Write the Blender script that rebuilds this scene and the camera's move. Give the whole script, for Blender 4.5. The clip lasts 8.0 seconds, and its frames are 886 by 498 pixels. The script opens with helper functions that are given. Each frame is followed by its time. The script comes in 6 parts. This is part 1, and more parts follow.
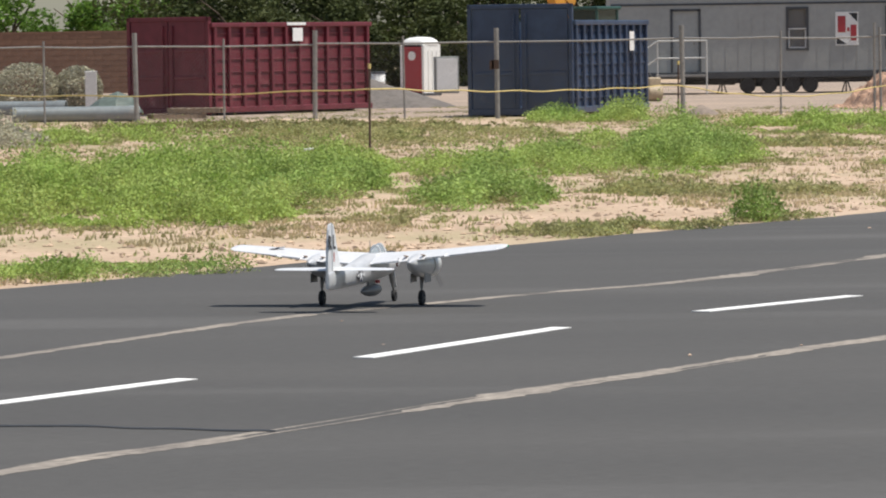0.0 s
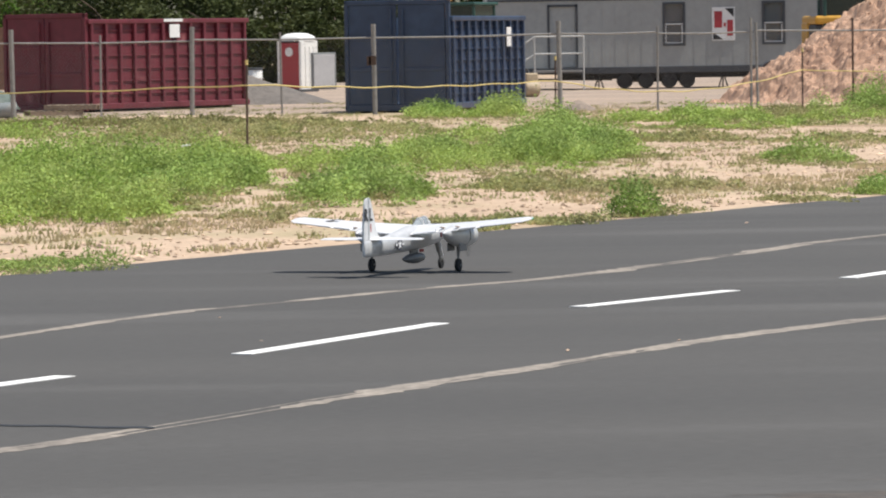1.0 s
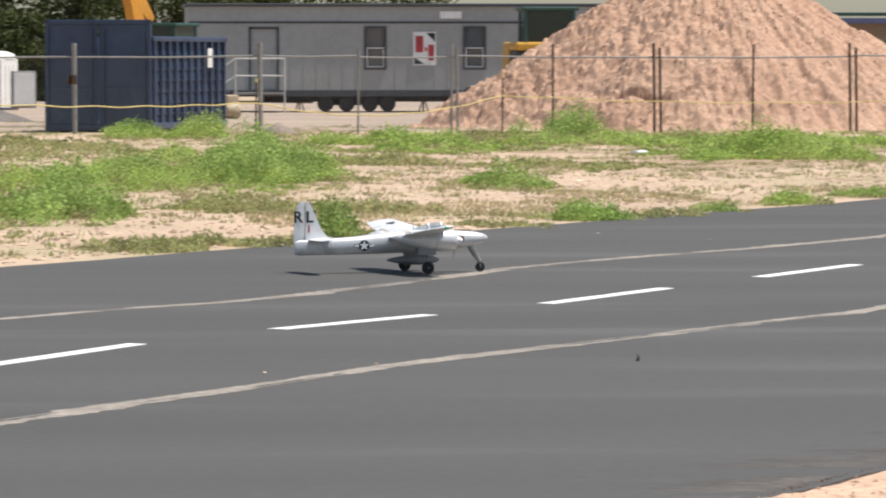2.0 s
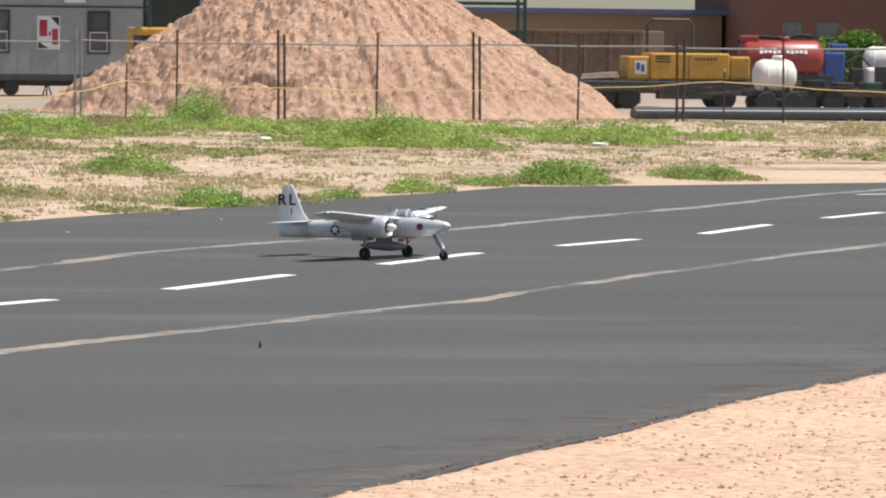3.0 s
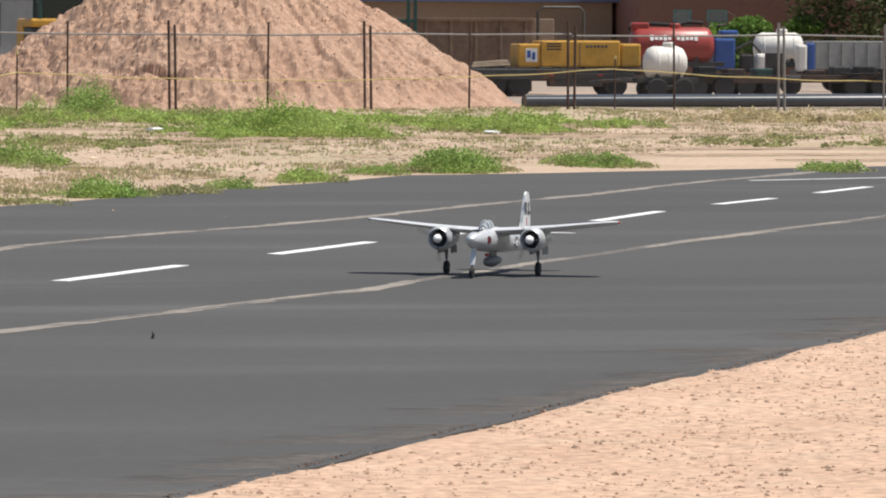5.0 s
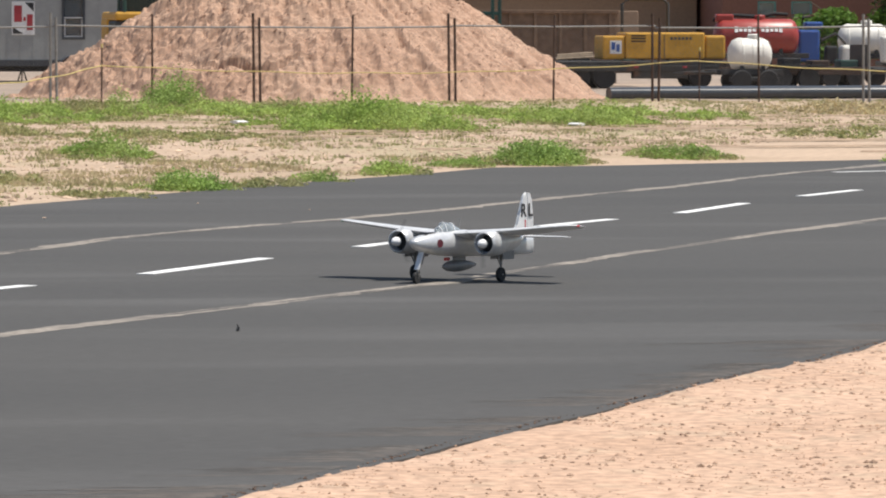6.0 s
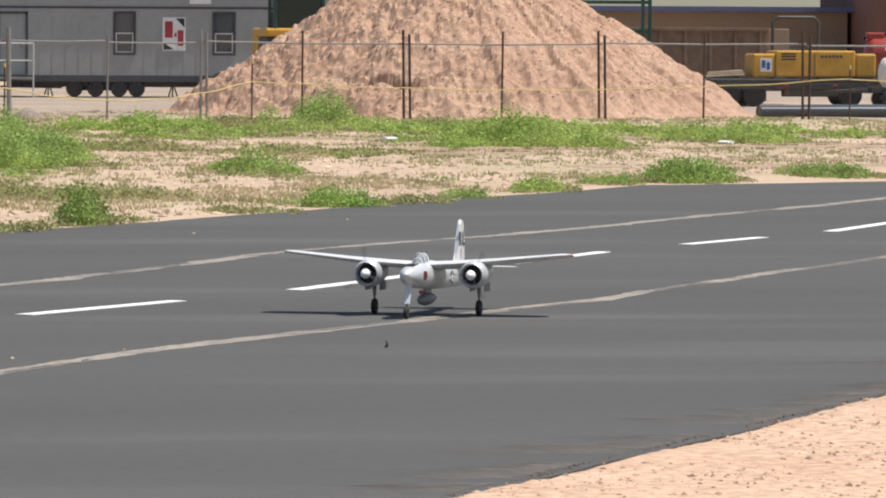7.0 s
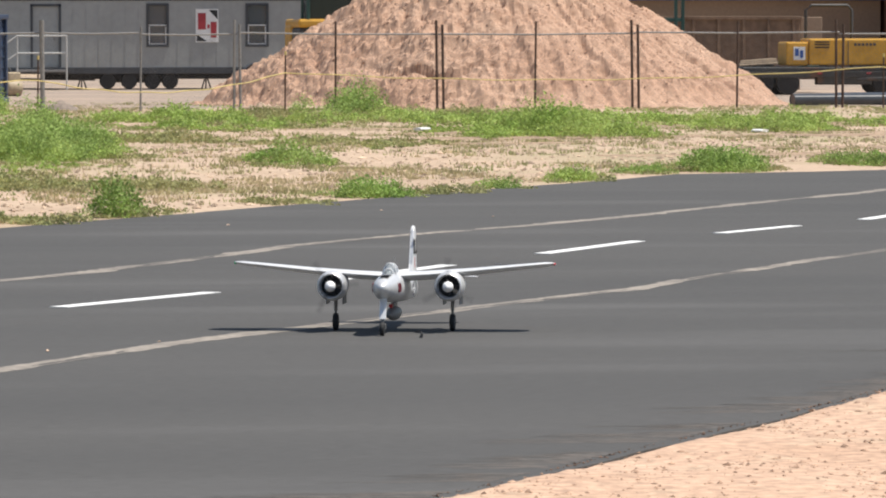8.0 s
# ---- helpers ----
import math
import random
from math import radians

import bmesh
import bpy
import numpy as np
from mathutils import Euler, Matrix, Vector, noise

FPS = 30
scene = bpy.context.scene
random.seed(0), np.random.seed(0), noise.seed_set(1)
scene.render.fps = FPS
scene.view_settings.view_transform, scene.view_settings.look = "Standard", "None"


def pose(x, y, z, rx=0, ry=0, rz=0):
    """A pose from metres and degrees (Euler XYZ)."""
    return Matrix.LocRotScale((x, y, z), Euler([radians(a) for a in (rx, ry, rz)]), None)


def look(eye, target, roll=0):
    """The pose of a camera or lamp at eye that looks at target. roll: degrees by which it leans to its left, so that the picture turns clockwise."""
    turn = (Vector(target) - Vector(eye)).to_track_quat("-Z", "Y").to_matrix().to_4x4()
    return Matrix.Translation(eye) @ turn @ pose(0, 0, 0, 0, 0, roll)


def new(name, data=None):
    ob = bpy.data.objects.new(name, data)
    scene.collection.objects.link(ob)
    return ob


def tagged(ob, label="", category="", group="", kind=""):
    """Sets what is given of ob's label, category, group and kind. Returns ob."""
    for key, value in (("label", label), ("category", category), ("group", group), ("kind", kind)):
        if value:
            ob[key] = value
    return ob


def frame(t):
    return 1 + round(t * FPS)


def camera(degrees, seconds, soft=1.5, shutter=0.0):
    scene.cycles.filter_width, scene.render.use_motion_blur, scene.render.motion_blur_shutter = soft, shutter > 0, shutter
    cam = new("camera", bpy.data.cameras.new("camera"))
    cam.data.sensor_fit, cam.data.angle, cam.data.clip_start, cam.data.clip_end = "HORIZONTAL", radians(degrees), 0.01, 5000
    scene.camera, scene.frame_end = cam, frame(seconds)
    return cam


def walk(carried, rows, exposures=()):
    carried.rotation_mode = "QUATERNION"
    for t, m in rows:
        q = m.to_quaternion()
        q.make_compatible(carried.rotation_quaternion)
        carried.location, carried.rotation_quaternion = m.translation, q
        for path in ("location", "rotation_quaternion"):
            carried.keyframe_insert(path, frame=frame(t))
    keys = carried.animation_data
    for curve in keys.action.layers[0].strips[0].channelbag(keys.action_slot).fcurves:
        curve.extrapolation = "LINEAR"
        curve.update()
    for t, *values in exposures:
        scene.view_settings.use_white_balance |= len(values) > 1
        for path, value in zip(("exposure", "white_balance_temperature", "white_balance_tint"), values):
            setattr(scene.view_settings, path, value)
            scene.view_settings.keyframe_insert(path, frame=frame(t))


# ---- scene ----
# ---- camera: one eye on a stand, panning with the taxiing model ----
EYE = 1.6
cam = camera(9.957, 8.0, soft=2.0, shutter=0.15)
PAN = [  # seconds, degrees to the right, up, lean
    (0.0, 0.005, -2.299, -0.798),
    (0.5, 0.765, -2.263, -0.992),
    (1.0, 1.382, -2.365, -0.922),
    (1.5, 2.855, -2.262, -0.593),
    (2.0, 4.782, -2.138, -0.026),
    (2.2, 5.999, -2.114, 0.500),
    (3.3, 9.711, -2.323, 0.519),
    (3.5, 10.068, -2.329, 0.521),
    (4.0, 10.339, -2.311, 0.225),
    (5.3, 10.139, -2.415, 0.190),
    (5.5, 9.905, -2.425, 0.209),
    (6.0, 9.293, -2.474, 0.063),
    (6.5, 8.042, -2.452, 0.236),
    (7.0, 7.612, -2.287, 0.266),
    (7.5, 7.228, -2.217, 0.209),
    (8.0, 7.227, -2.398, -0.063),
]
walk(cam, [(t, pose(0, 0, EYE, 90 + tilt, 0, -pan) @ pose(0, 0, 0, 0, 0, lean)) for t, pan, tilt, lean in PAN],
     exposures=[(0.0, 0.26), (0.5, 0.33), (1.0, 0.37), (1.5, 0.41), (2.0, 0.45), (2.2, 0.45), (3.3, 0.35), (3.5, 0.33), (4.0, 0.24), (5.3, 0.21), (5.5, 0.21), (6.0, 0.26), (6.5, 0.30), (7.0, 0.34), (7.5, 0.36), (8.0, 0.36)])

# ---- daylight ----
SUN_TO = Vector((0.37, -0.05, 0.93)).normalized()
world = bpy.data.worlds.new("world")
scene.world = world
world.use_nodes = True
wn = world.node_tree.nodes
sky = wn.new("ShaderNodeTexSky")
sky.sky_type, sky.sun_disc = "NISHITA", False
sky.sun_elevation, sky.sun_rotation = math.asin(SUN_TO.z), math.atan2(SUN_TO.x, SUN_TO.y)
wn["Background"].inputs[1].default_value = 0.085
world.node_tree.links.new(sky.outputs[0], wn["Background"].inputs[0])
sun = new("sun", bpy.data.lights.new("sun", "SUN"))
sun.data.energy, sun.data.angle, sun.data.color = 4.7, radians(0.6), (1.0, 0.95, 0.865)
sun.matrix_world = look((0, 0, 50), Vector((0, 0, 50)) - SUN_TO)


# ---- materials ----
def material(name, colour, rough=0.7, metal=0.0, other=None, scale=1.0, fine=12.0, vary=0.25, bump=0.2, island=0.0,
             stretch=(1, 1, 1), stain=None, stain_scale=0.6, stain_at=0.58, random_tint=0.0, glossy=0.5):
    """A surface with broad stains, fine grain and relief. scale and fine: features a metre."""
    m = bpy.data.materials.new(name)
    m.use_nodes = True
    n, l = m.node_tree.nodes, m.node_tree.links
    b = n["Principled BSDF"]
    b.inputs["Roughness"].default_value, b.inputs["Metallic"].default_value = rough, metal
    b.inputs["Specular IOR Level"].default_value = glossy
    other = other or tuple(c * (1 - vary) for c in colour)
    co = n.new("ShaderNodeTexCoord")
    mp = n.new("ShaderNodeMapping")
    mp.inputs["Scale"].default_value = stretch
    l.new(co.outputs["Object"], mp.inputs[0])

    def noise_at(s, detail=4.0):
        t = n.new("ShaderNodeTexNoise")
        t.inputs["Scale"].default_value, t.inputs["Detail"].default_value = s, detail
        l.new(mp.outputs[0], t.inputs["Vector"])
        return t.outputs[0]

    def ramp(src, lo, hi):
        r = n.new("ShaderNodeMapRange")
        r.inputs[1].default_value, r.inputs[2].default_value = lo, hi
        l.new(src, r.inputs[0])
        return r.outputs[0]

    def mix(f, a, c):
        x = n.new("ShaderNodeMix")
        x.data_type = "RGBA"
        for sock, v in ((x.inputs[0], f), (x.inputs[6], a), (x.inputs[7], c)):
            if isinstance(v, (tuple, list)):
                sock.default_value = (*v, 1) if len(v) == 3 else v
            elif isinstance(v, (float, int)):
                sock.default_value = v
            else:
                l.new(v, sock)
        return x.outputs[2]

    broad, grain = noise_at(scale), noise_at(fine, 6.0)
    col = mix(ramp(broad, 0.35, 0.65), colour, other)
    if stain:
        col = mix(ramp(noise_at(stain_scale, 6.0), stain_at, stain_at + 0.14), col, stain)
    dark = n.new("ShaderNodeHueSaturation")
    l.new(col, dark.inputs["Color"])
    mr = n.new("ShaderNodeMapRange")
    mr.inputs[1].default_value, mr.inputs[2].default_value = 0.3, 0.7
    mr.inputs[3].default_value, mr.inputs[4].default_value = 1 - vary, 1 + vary
    l.new(grain, mr.inputs[0])
    val = mr.outputs[0]
    if island or random_tint:
        if island:
            g = n.new("ShaderNodeNewGeometry").outputs["Random Per Island"]
        else:
            g = n.new("ShaderNodeObjectInfo").outputs["Random"]
        k = island or random_tint
        r2 = n.new("ShaderNodeMapRange")
        r2.inputs[3].default_value, r2.inputs[4].default_value = 1 - k, 1 + k
        l.new(g, r2.inputs[0])
        mu = n.new("ShaderNodeMath")
        mu.operation = "MULTIPLY"
        l.new(val, mu.inputs[0]), l.new(r2.outputs[0], mu.inputs[1])
        val = mu.outputs[0]
    l.new(val, dark.inputs["Value"])
    l.new(dark.outputs[0], b.inputs["Base Color"])
    if bump:
        bp = n.new("ShaderNodeBump")
        bp.inputs["Strength"].default_value, bp.inputs["Distance"].default_value = bump, 0.02
        l.new(grain, bp.inputs["Height"])
        l.new(bp.outputs[0], b.inputs["Normal"])
    return m


def leafy(name, colour, other, translucent=0.35):
    """Leaves: tint from leaf to leaf, light passing through."""
    # strong patchy tint: plants differ, and it stands in for shade among the clumps
    m = material(name, colour, 0.55, other=other, scale=0.9, fine=2.4, vary=0.42, bump=0, island=0.15, glossy=0.15)
    n, l = m.node_tree.nodes, m.node_tree.links
    tr, mx = n.new("ShaderNodeBsdfTranslucent"), n.new("ShaderNodeMixShader")
    base = n["Principled BSDF"].inputs["Base Color"].links[0].from_socket
    l.new(base, tr.inputs[0])
    mx.inputs[0].default_value = translucent
    l.new(n["Principled BSDF"].outputs[0], mx.inputs[1]), l.new(tr.outputs[0], mx.inputs[2])
    l.new(mx.outputs[0], n["Material Output"].inputs[0])
    return m


DIRT = material("dirt", (0.475, 0.352, 0.252), 0.95, other=(0.39, 0.283, 0.196), scale=0.35, fine=9, vary=0.2, bump=0.7,
                stain=(0.36, 0.29, 0.18), stain_scale=0.22, stain_at=0.50)
MOUND = material("mound_soil", (0.395, 0.245, 0.168), 0.95, other=(0.455, 0.30, 0.212), scale=0.5, fine=9, vary=0.2, bump=0.5,
                 stain=(0.35, 0.215, 0.145), stain_scale=3.0, stain_at=0.54)
ROCK = material("clod", (0.42, 0.268, 0.185), 0.95, fine=20, vary=0.2, bump=0.4, island=0.22)
STONE = material("pale_stone", (0.52, 0.38, 0.28), 0.9, fine=20, vary=0.2, bump=0.4, island=0.25)
ASPHALT = material("asphalt", (0.070, 0.068, 0.066), 0.88, other=(0.081, 0.078, 0.075), scale=0.25, fine=40, vary=0.16, bump=0.25,
                   stain=(0.096, 0.093, 0.090), stain_scale=0.35, stain_at=0.55, stretch=(0.3, 1.5, 1.0), glossy=0.25)
PAINT = material("line_paint", (0.80, 0.80, 0.78), 0.7, fine=14, vary=0.12, bump=0.1)
SEAL = material("crack_fill", (0.28, 0.246, 0.208), 0.9, other=(0.19, 0.168, 0.146), scale=1.6, fine=18, vary=0.35, bump=0.4)
TAR = material("tar", (0.025, 0.025, 0.026), 0.6, fine=20, vary=0.3)
# galvanised rails; the sun's reflection is put into this paler colour
SUNLITRAIL = material("sunlit_rail", (0.55, 0.55, 0.53), 0.5, 0.1, fine=15, vary=0.1)
RED = material("red_paint", (0.118, 0.015, 0.025), 0.55, other=(0.142, 0.021, 0.032), scale=1.2, fine=5, vary=0.16, bump=0.05,
               stain=(0.30, 0.12, 0.12), stain_scale=1.6, stain_at=0.64)
BLUE = material("blue_paint", (0.022, 0.040, 0.085), 0.45, other=(0.034, 0.060, 0.115), scale=1.0, fine=5, vary=0.16, bump=0.05,
                stain=(0.10, 0.085, 0.08), stain_scale=1.3, stain_at=0.68)
WHITE = material("white_paint", (0.78, 0.78, 0.76), 0.5, scale=2, fine=10, vary=0.06, bump=0.02)
PLASTIC = material("white_plastic", (0.80, 0.80, 0.77), 0.4, scale=2, fine=8, vary=0.05, bump=0)
PORTARED = material("red_plastic", (0.36, 0.035, 0.045), 0.45, scale=2, fine=8, vary=0.08, bump=0)
SIDING = material("grey_siding", (0.30, 0.31, 0.30), 0.6, other=(0.33, 0.34, 0.33), scale=0.4, fine=6, vary=0.06, bump=0.02)
TRIM = material("dark_trim", (0.055, 0.06, 0.068), 0.55, fine=8, vary=0.12, bump=0)
BLACK = material("black_rubber", (0.022, 0.022, 0.023), 0.8, fine=20, vary=0.2, bump=0.2)
DARKSTEEL = material("dark_steel", (0.06, 0.058, 0.055), 0.55, 0.3, scale=2, fine=12, vary=0.25, stain=(0.12, 0.06, 0.035), stain_scale=2)
STEEL = material("galvanised", (0.27, 0.262, 0.25), 0.55, 0.25, scale=3, fine=15, vary=0.15, bump=0.05)
RUSTY = material("rusty_steel", (0.10, 0.065, 0.05), 0.8, 0.2, scale=4, fine=20, vary=0.3, bump=0.2)
ROPE = material("yellow_rope", (0.62, 0.50, 0.20), 0.8, scale=6, fine=60, vary=0.2, bump=0.3)
YELLOW = material("machine_yellow", (0.60, 0.315, 0.035), 0.5, scale=1, fine=8, vary=0.12, bump=0.03, stain=(0.35, 0.24, 0.10), stain_scale=1.4, stain_at=0.66)
ORANGE = material("machine_orange", (0.62, 0.27, 0.03), 0.5, scale=1, fine=8, vary=0.12, bump=0.03)
TANKRED = material("tank_red", (0.34, 0.045, 0.035), 0.4, scale=1, fine=8, vary=0.1, bump=0.02, stain=(0.30, 0.11, 0.08), stain_scale=1.5, stain_at=0.66)
MACHBLUE = material("machine_blue", (0.03, 0.09, 0.32), 0.45, fine=8, vary=0.12, bump=0)
TANKWHITE = material("poly_tank", (0.78, 0.75, 0.68), 0.5, scale=1.5, fine=6, vary=0.08, bump=0.02)
GREYBOX = material("grey_box", (0.27, 0.28, 0.27), 0.6, scale=1, fine=6, vary=0.12, bump=0.03)
GREENSTEEL = material("green_steel", (0.025, 0.075, 0.06), 0.5, fine=8, vary=0.15)
BROWNWALL = material("brown_block", (0.22, 0.125, 0.085), 0.9, scale=0.6, fine=6, vary=0.15, bump=0.3, random_tint=0.06)
STUCCO = material("tan_stucco", (0.28, 0.20, 0.14), 0.9, scale=0.3, fine=8, vary=0.08, bump=0.2)
BRICKISH = material("brown_stucco", (0.22, 0.11, 0.08), 0.9, scale=0.3, fine=8, vary=0.1, bump=0.2)
ROOFMETAL = material("blue_roof_edge", (0.10, 0.12, 0.22), 0.5, fine=5, vary=0.1)
PIPEGREY = material("grey_pipe", (0.22, 0.245, 0.25), 0.5, scale=1, fine=8, vary=0.12, bump=0.03, stain=(0.33, 0.28, 0.22), stain_scale=1.2)
PIPEBLACK = material("black_pipe", (0.045, 0.052, 0.062), 0.4, scale=1, fine=8, vary=0.15, bump=0.02)
WOOD = material("weathered_wood", (0.30, 0.23, 0.16), 0.85, scale=3, fine=20, vary=0.25, bump=0.3, random_tint=0.2)
BARK = material("bark", (0.12, 0.09, 0.065), 0.95, scale=3, fine=14, vary=0.3, bump=0.8)
WEED = leafy("weed_leaf", (0.275, 0.390, 0.090), (0.38, 0.470, 0.145), 0.30)
WEEDDARK = leafy("bush_leaf", (0.235, 0.345, 0.085), (0.33, 0.430, 0.135), 0.28)
GRASS = leafy("dry_grass", (0.47, 0.41, 0.22), (0.56, 0.46, 0.30), 0.3)
TREELEAF = leafy("tree_leaf", (0.045, 0.060, 0.019), (0.085, 0.098, 0.035), 0.25)
TREELIGHT = leafy("light_leaf", (0.10, 0.19, 0.03), (0.14, 0.24, 0.05), 0.35)
LOWGREEN = leafy("low_weed_leaf", (0.30, 0.33, 0.13), (0.37, 0.345, 0.175), 0.38)
OLIVE = leafy("olive_weed_leaf", (0.17, 0.19, 0.07), (0.25, 0.23, 0.11), 0.25)
SAGE = leafy("sage_leaf", (0.44, 0.42, 0.32), (0.34, 0.33, 0.23), 0.3)
SILVER = material("silver_paint", (0.74, 0.745, 0.75), 0.40, 0.25, scale=5, fine=30, vary=0.05, bump=0.0,
                  stain=(0.66, 0.665, 0.67), stain_scale=6, stain_at=0.6)
# darker, mottled copy of the silver; shade on sides and undersides is in its colour
SILVERSHADE = material("silver_paint_shaded", (0.64, 0.645, 0.65), 0.38, 0.35, scale=5, fine=30, vary=0.06, bump=0.0,
               stain=(0.46, 0.465, 0.47), stain_scale=8, stain_at=0.58)
# the drop tank's own grey; on the main gear doors it stands in for shade
TANKDOORSHADE = material("tank_grey_door_shade", (0.24, 0.24, 0.245), 0.5, 0.2, scale=5, fine=30, vary=0.1, bump=0.0)
ENGINE = material("engine_black", (0.02, 0.02, 0.022), 0.5, fine=40, vary=0.2, bump=0)
NAVY = material("navy_marking", (0.02, 0.022, 0.05), 0.5, fine=30, vary=0.05, bump=0)
BADGE = material("maroon_badge", (0.13, 0.025, 0.035), 0.5, fine=30, vary=0.1, bump=0)
MARKRED = material("red_marking", (0.45, 0.03, 0.035), 0.5, fine=30, vary=0.05, bump=0)
MARKBLACK = material("black_marking", (0.02, 0.02, 0.022), 0.5, fine=30, vary=0.05, bump=0)
MARKWHITE = material("white_marking", (0.8, 0.8, 0.8), 0.5, fine=30, vary=0.03, bump=0)
SOOT = material("exhaust_stain", (0.30, 0.22, 0.17), 0.7, fine=30, vary=0.2, bump=0)
GREENLAMP = material("green_lens", (0.02, 0.35, 0.15), 0.2, fine=30, vary=0.02, bump=0)

BLADE = material("smoky_blade", (0.05, 0.05, 0.05), 0.5, fine=30, vary=0.05, bump=0)
_n, _l = BLADE.node_tree.nodes, BLADE.node_tree.links
_t, _x = _n.new("ShaderNodeBsdfTransparent"), _n.new("ShaderNodeMixShader")
_x.inputs[0].default_value = 0.13
_l.new(_t.outputs[0], _x.inputs[1]), _l.new(_n["Principled BSDF"].outputs[0], _x.inputs[2]), _l.new(_x.outputs[0], _n["Material Output"].inputs[0])


def glass(name, tint, rough=0.05):
    m = bpy.data.materials.new(name)
    m.use_nodes = True
    b = m.node_tree.nodes["Principled BSDF"]
    b.inputs["Base Color"].default_value, b.inputs["Roughness"].default_value = (*tint, 1), rough
    b.inputs["Transmission Weight"].default_value = 0.6
    return m


PANE = glass("window_pane", (0.28, 0.31, 0.32))
CABGLASS = glass("cab_glass", (0.06, 0.085, 0.075))
CANOPYGLASS = glass("canopy_glass", (0.55, 0.60, 0.62))


# ---- mesh helpers ----
def box(bm, x, y, z, sx, sy, sz, m=None, bevel=0.0):
    """A box about (x, y, z) of the sizes given, turned by m if given."""
    r = bmesh.ops.create_cube(bm, size=1.0, matrix=(m or Matrix()) @ Matrix.Translation((x, y, z)) @ Matrix.Diagonal((sx, sy, sz, 1)))
    if bevel:
        edges = {e for v in r["verts"] for e in v.link_edges}
        bmesh.ops.bevel(bm, geom=list(edges), offset=bevel, segments=2, affect="EDGES", profile=0.5)
    return bm


def ring_loft(bm, rings, closed_ends=True):
    """Joins rings of equal count, lists of points, into a skin."""
    rows = [[bm.verts.new(p) for p in ring] for ring in rings]
    k = len(rows[0])
    for a, b in zip(rows, rows[1:]):
        for i in range(k):
            j = (i + 1) % k
            bm.faces.new((a[i], a[j], b[j], b[i]))
    if closed_ends:
        bm.faces.new(list(reversed(rows[0])))
        bm.faces.new(rows[-1])
    return bm


def tube(bm, points, r, k=8, r_end=None):
    """A round bar along the points."""
    points = [Vector(p) for p in points]
    rings = []
    for i, p in enumerate(points):
        d = (points[min(i + 1, len(points) - 1)] - points[max(i - 1, 0)]).normalized()
        a = d.cross(Vector((0, 0, 1)) if abs(d.z) < 0.9 else Vector((1, 0, 0))).normalized()
        b = d.cross(a)
        rr = r if r_end is None else r + (r_end - r) * i / (len(points) - 1)
        rings.append([p + rr * (math.cos(2 * math.pi * j / k) * a + math.sin(2 * math.pi * j / k) * b) for j in range(k)])
    return ring_loft(bm, rings)


def lathe(bm, profile, m, k=24):
    """Turns (radius, distance along x) pairs round the x axis, then places by m."""
    rings = [[m @ Vector((x, r * math.cos(2 * math.pi * j / k), r * math.sin(2 * math.pi * j / k))) for j in range(k)] for r, x in profile]
    return ring_loft(bm, rings)


def part(name, bm, mat_, parent=None, label="", smooth=False, kind="", m=None):
    """Links a bmesh as one mesh object, under its thing if one is given."""
    bmesh.ops.recalc_face_normals(bm, faces=bm.faces)
    me = bpy.data.meshes.new(name)
    bm.to_mesh(me)
    bm.free()
    me.materials.append(mat_)
    if smooth:
        me.shade_smooth()
        me.set_sharp_from_angle(angle=radians(40))
    ob = new(name, me)
    ob.parent = parent
    if m is not None:
        ob.matrix_basis = m
    return tagged(ob, label=label, kind=kind)


def thing(name, m, label, category, group=""):
    ob = new(name)
    ob.matrix_basis = m
    return tagged(ob, label, category, group)


def soup(name, verts, faces, mat_, label, category="", kind="stuff", parent=None):
    me = bpy.data.meshes.new(name)
    me.from_pydata(verts.tolist() if hasattr(verts, "tolist") else verts, [], faces.tolist() if hasattr(faces, "tolist") else faces)
    me.materials.append(mat_)
    ob = new(name, me)
    ob.parent = parent
    return tagged(ob, label, category, kind=kind)


def B():
    return bmesh.new()


# ---- ground ----
ALONG, ACROSS = Vector((0.4726, 0.8813, 0)), Vector((0.8813, -0.4726, 0))  # the runway's own directions
rng = np.random.default_rng(7)


def strip(s, n, z=0.0):
    """A place on the runway: s along it, n across it (towards the camera)."""
    return ALONG * s + ACROSS * n + Vector((0, 0, z))


def ground_z(x, y):
    dip = -0.17 * math.exp(-(((x + 1) / 7) ** 2) - ((y - 178) / 14) ** 2)
    n = x * ACROSS.x + y * ACROSS.y
    away = min(1.0, max(0.0, (-19.2 - n) / 6))
    return -0.012 + dip + away * (0.05 * noise.noise((x * 0.12, y * 0.08, 0)) + 0.02 * noise.noise((x * 0.6, y * 0.4, 3)))


def ground():
    xs = [-2500, -600, -150, -60] + [-30 + 0.75 * i for i in range(118)] + [70, 100, 200, 700, 2500]
    ys = [-2500, -400, -60, -10] + [6 + 0.9 * i for i in range(240)] + [235, 280, 400, 900, 2500]
    bm = B()
    rows = [[bm.verts.new((x, y, ground_z(x, y))) for x in xs] for y in ys]
    for a, b in zip(rows, rows[1:]):
        for i in range(len(xs) - 1):
            bm.faces.new((a[i], a[i + 1], b[i + 1], b[i]))
    return part("ground", bm, DIRT, smooth=True, label="sandy tan desert dirt with sparse dry patches", kind="structure")


GROUND = ground()


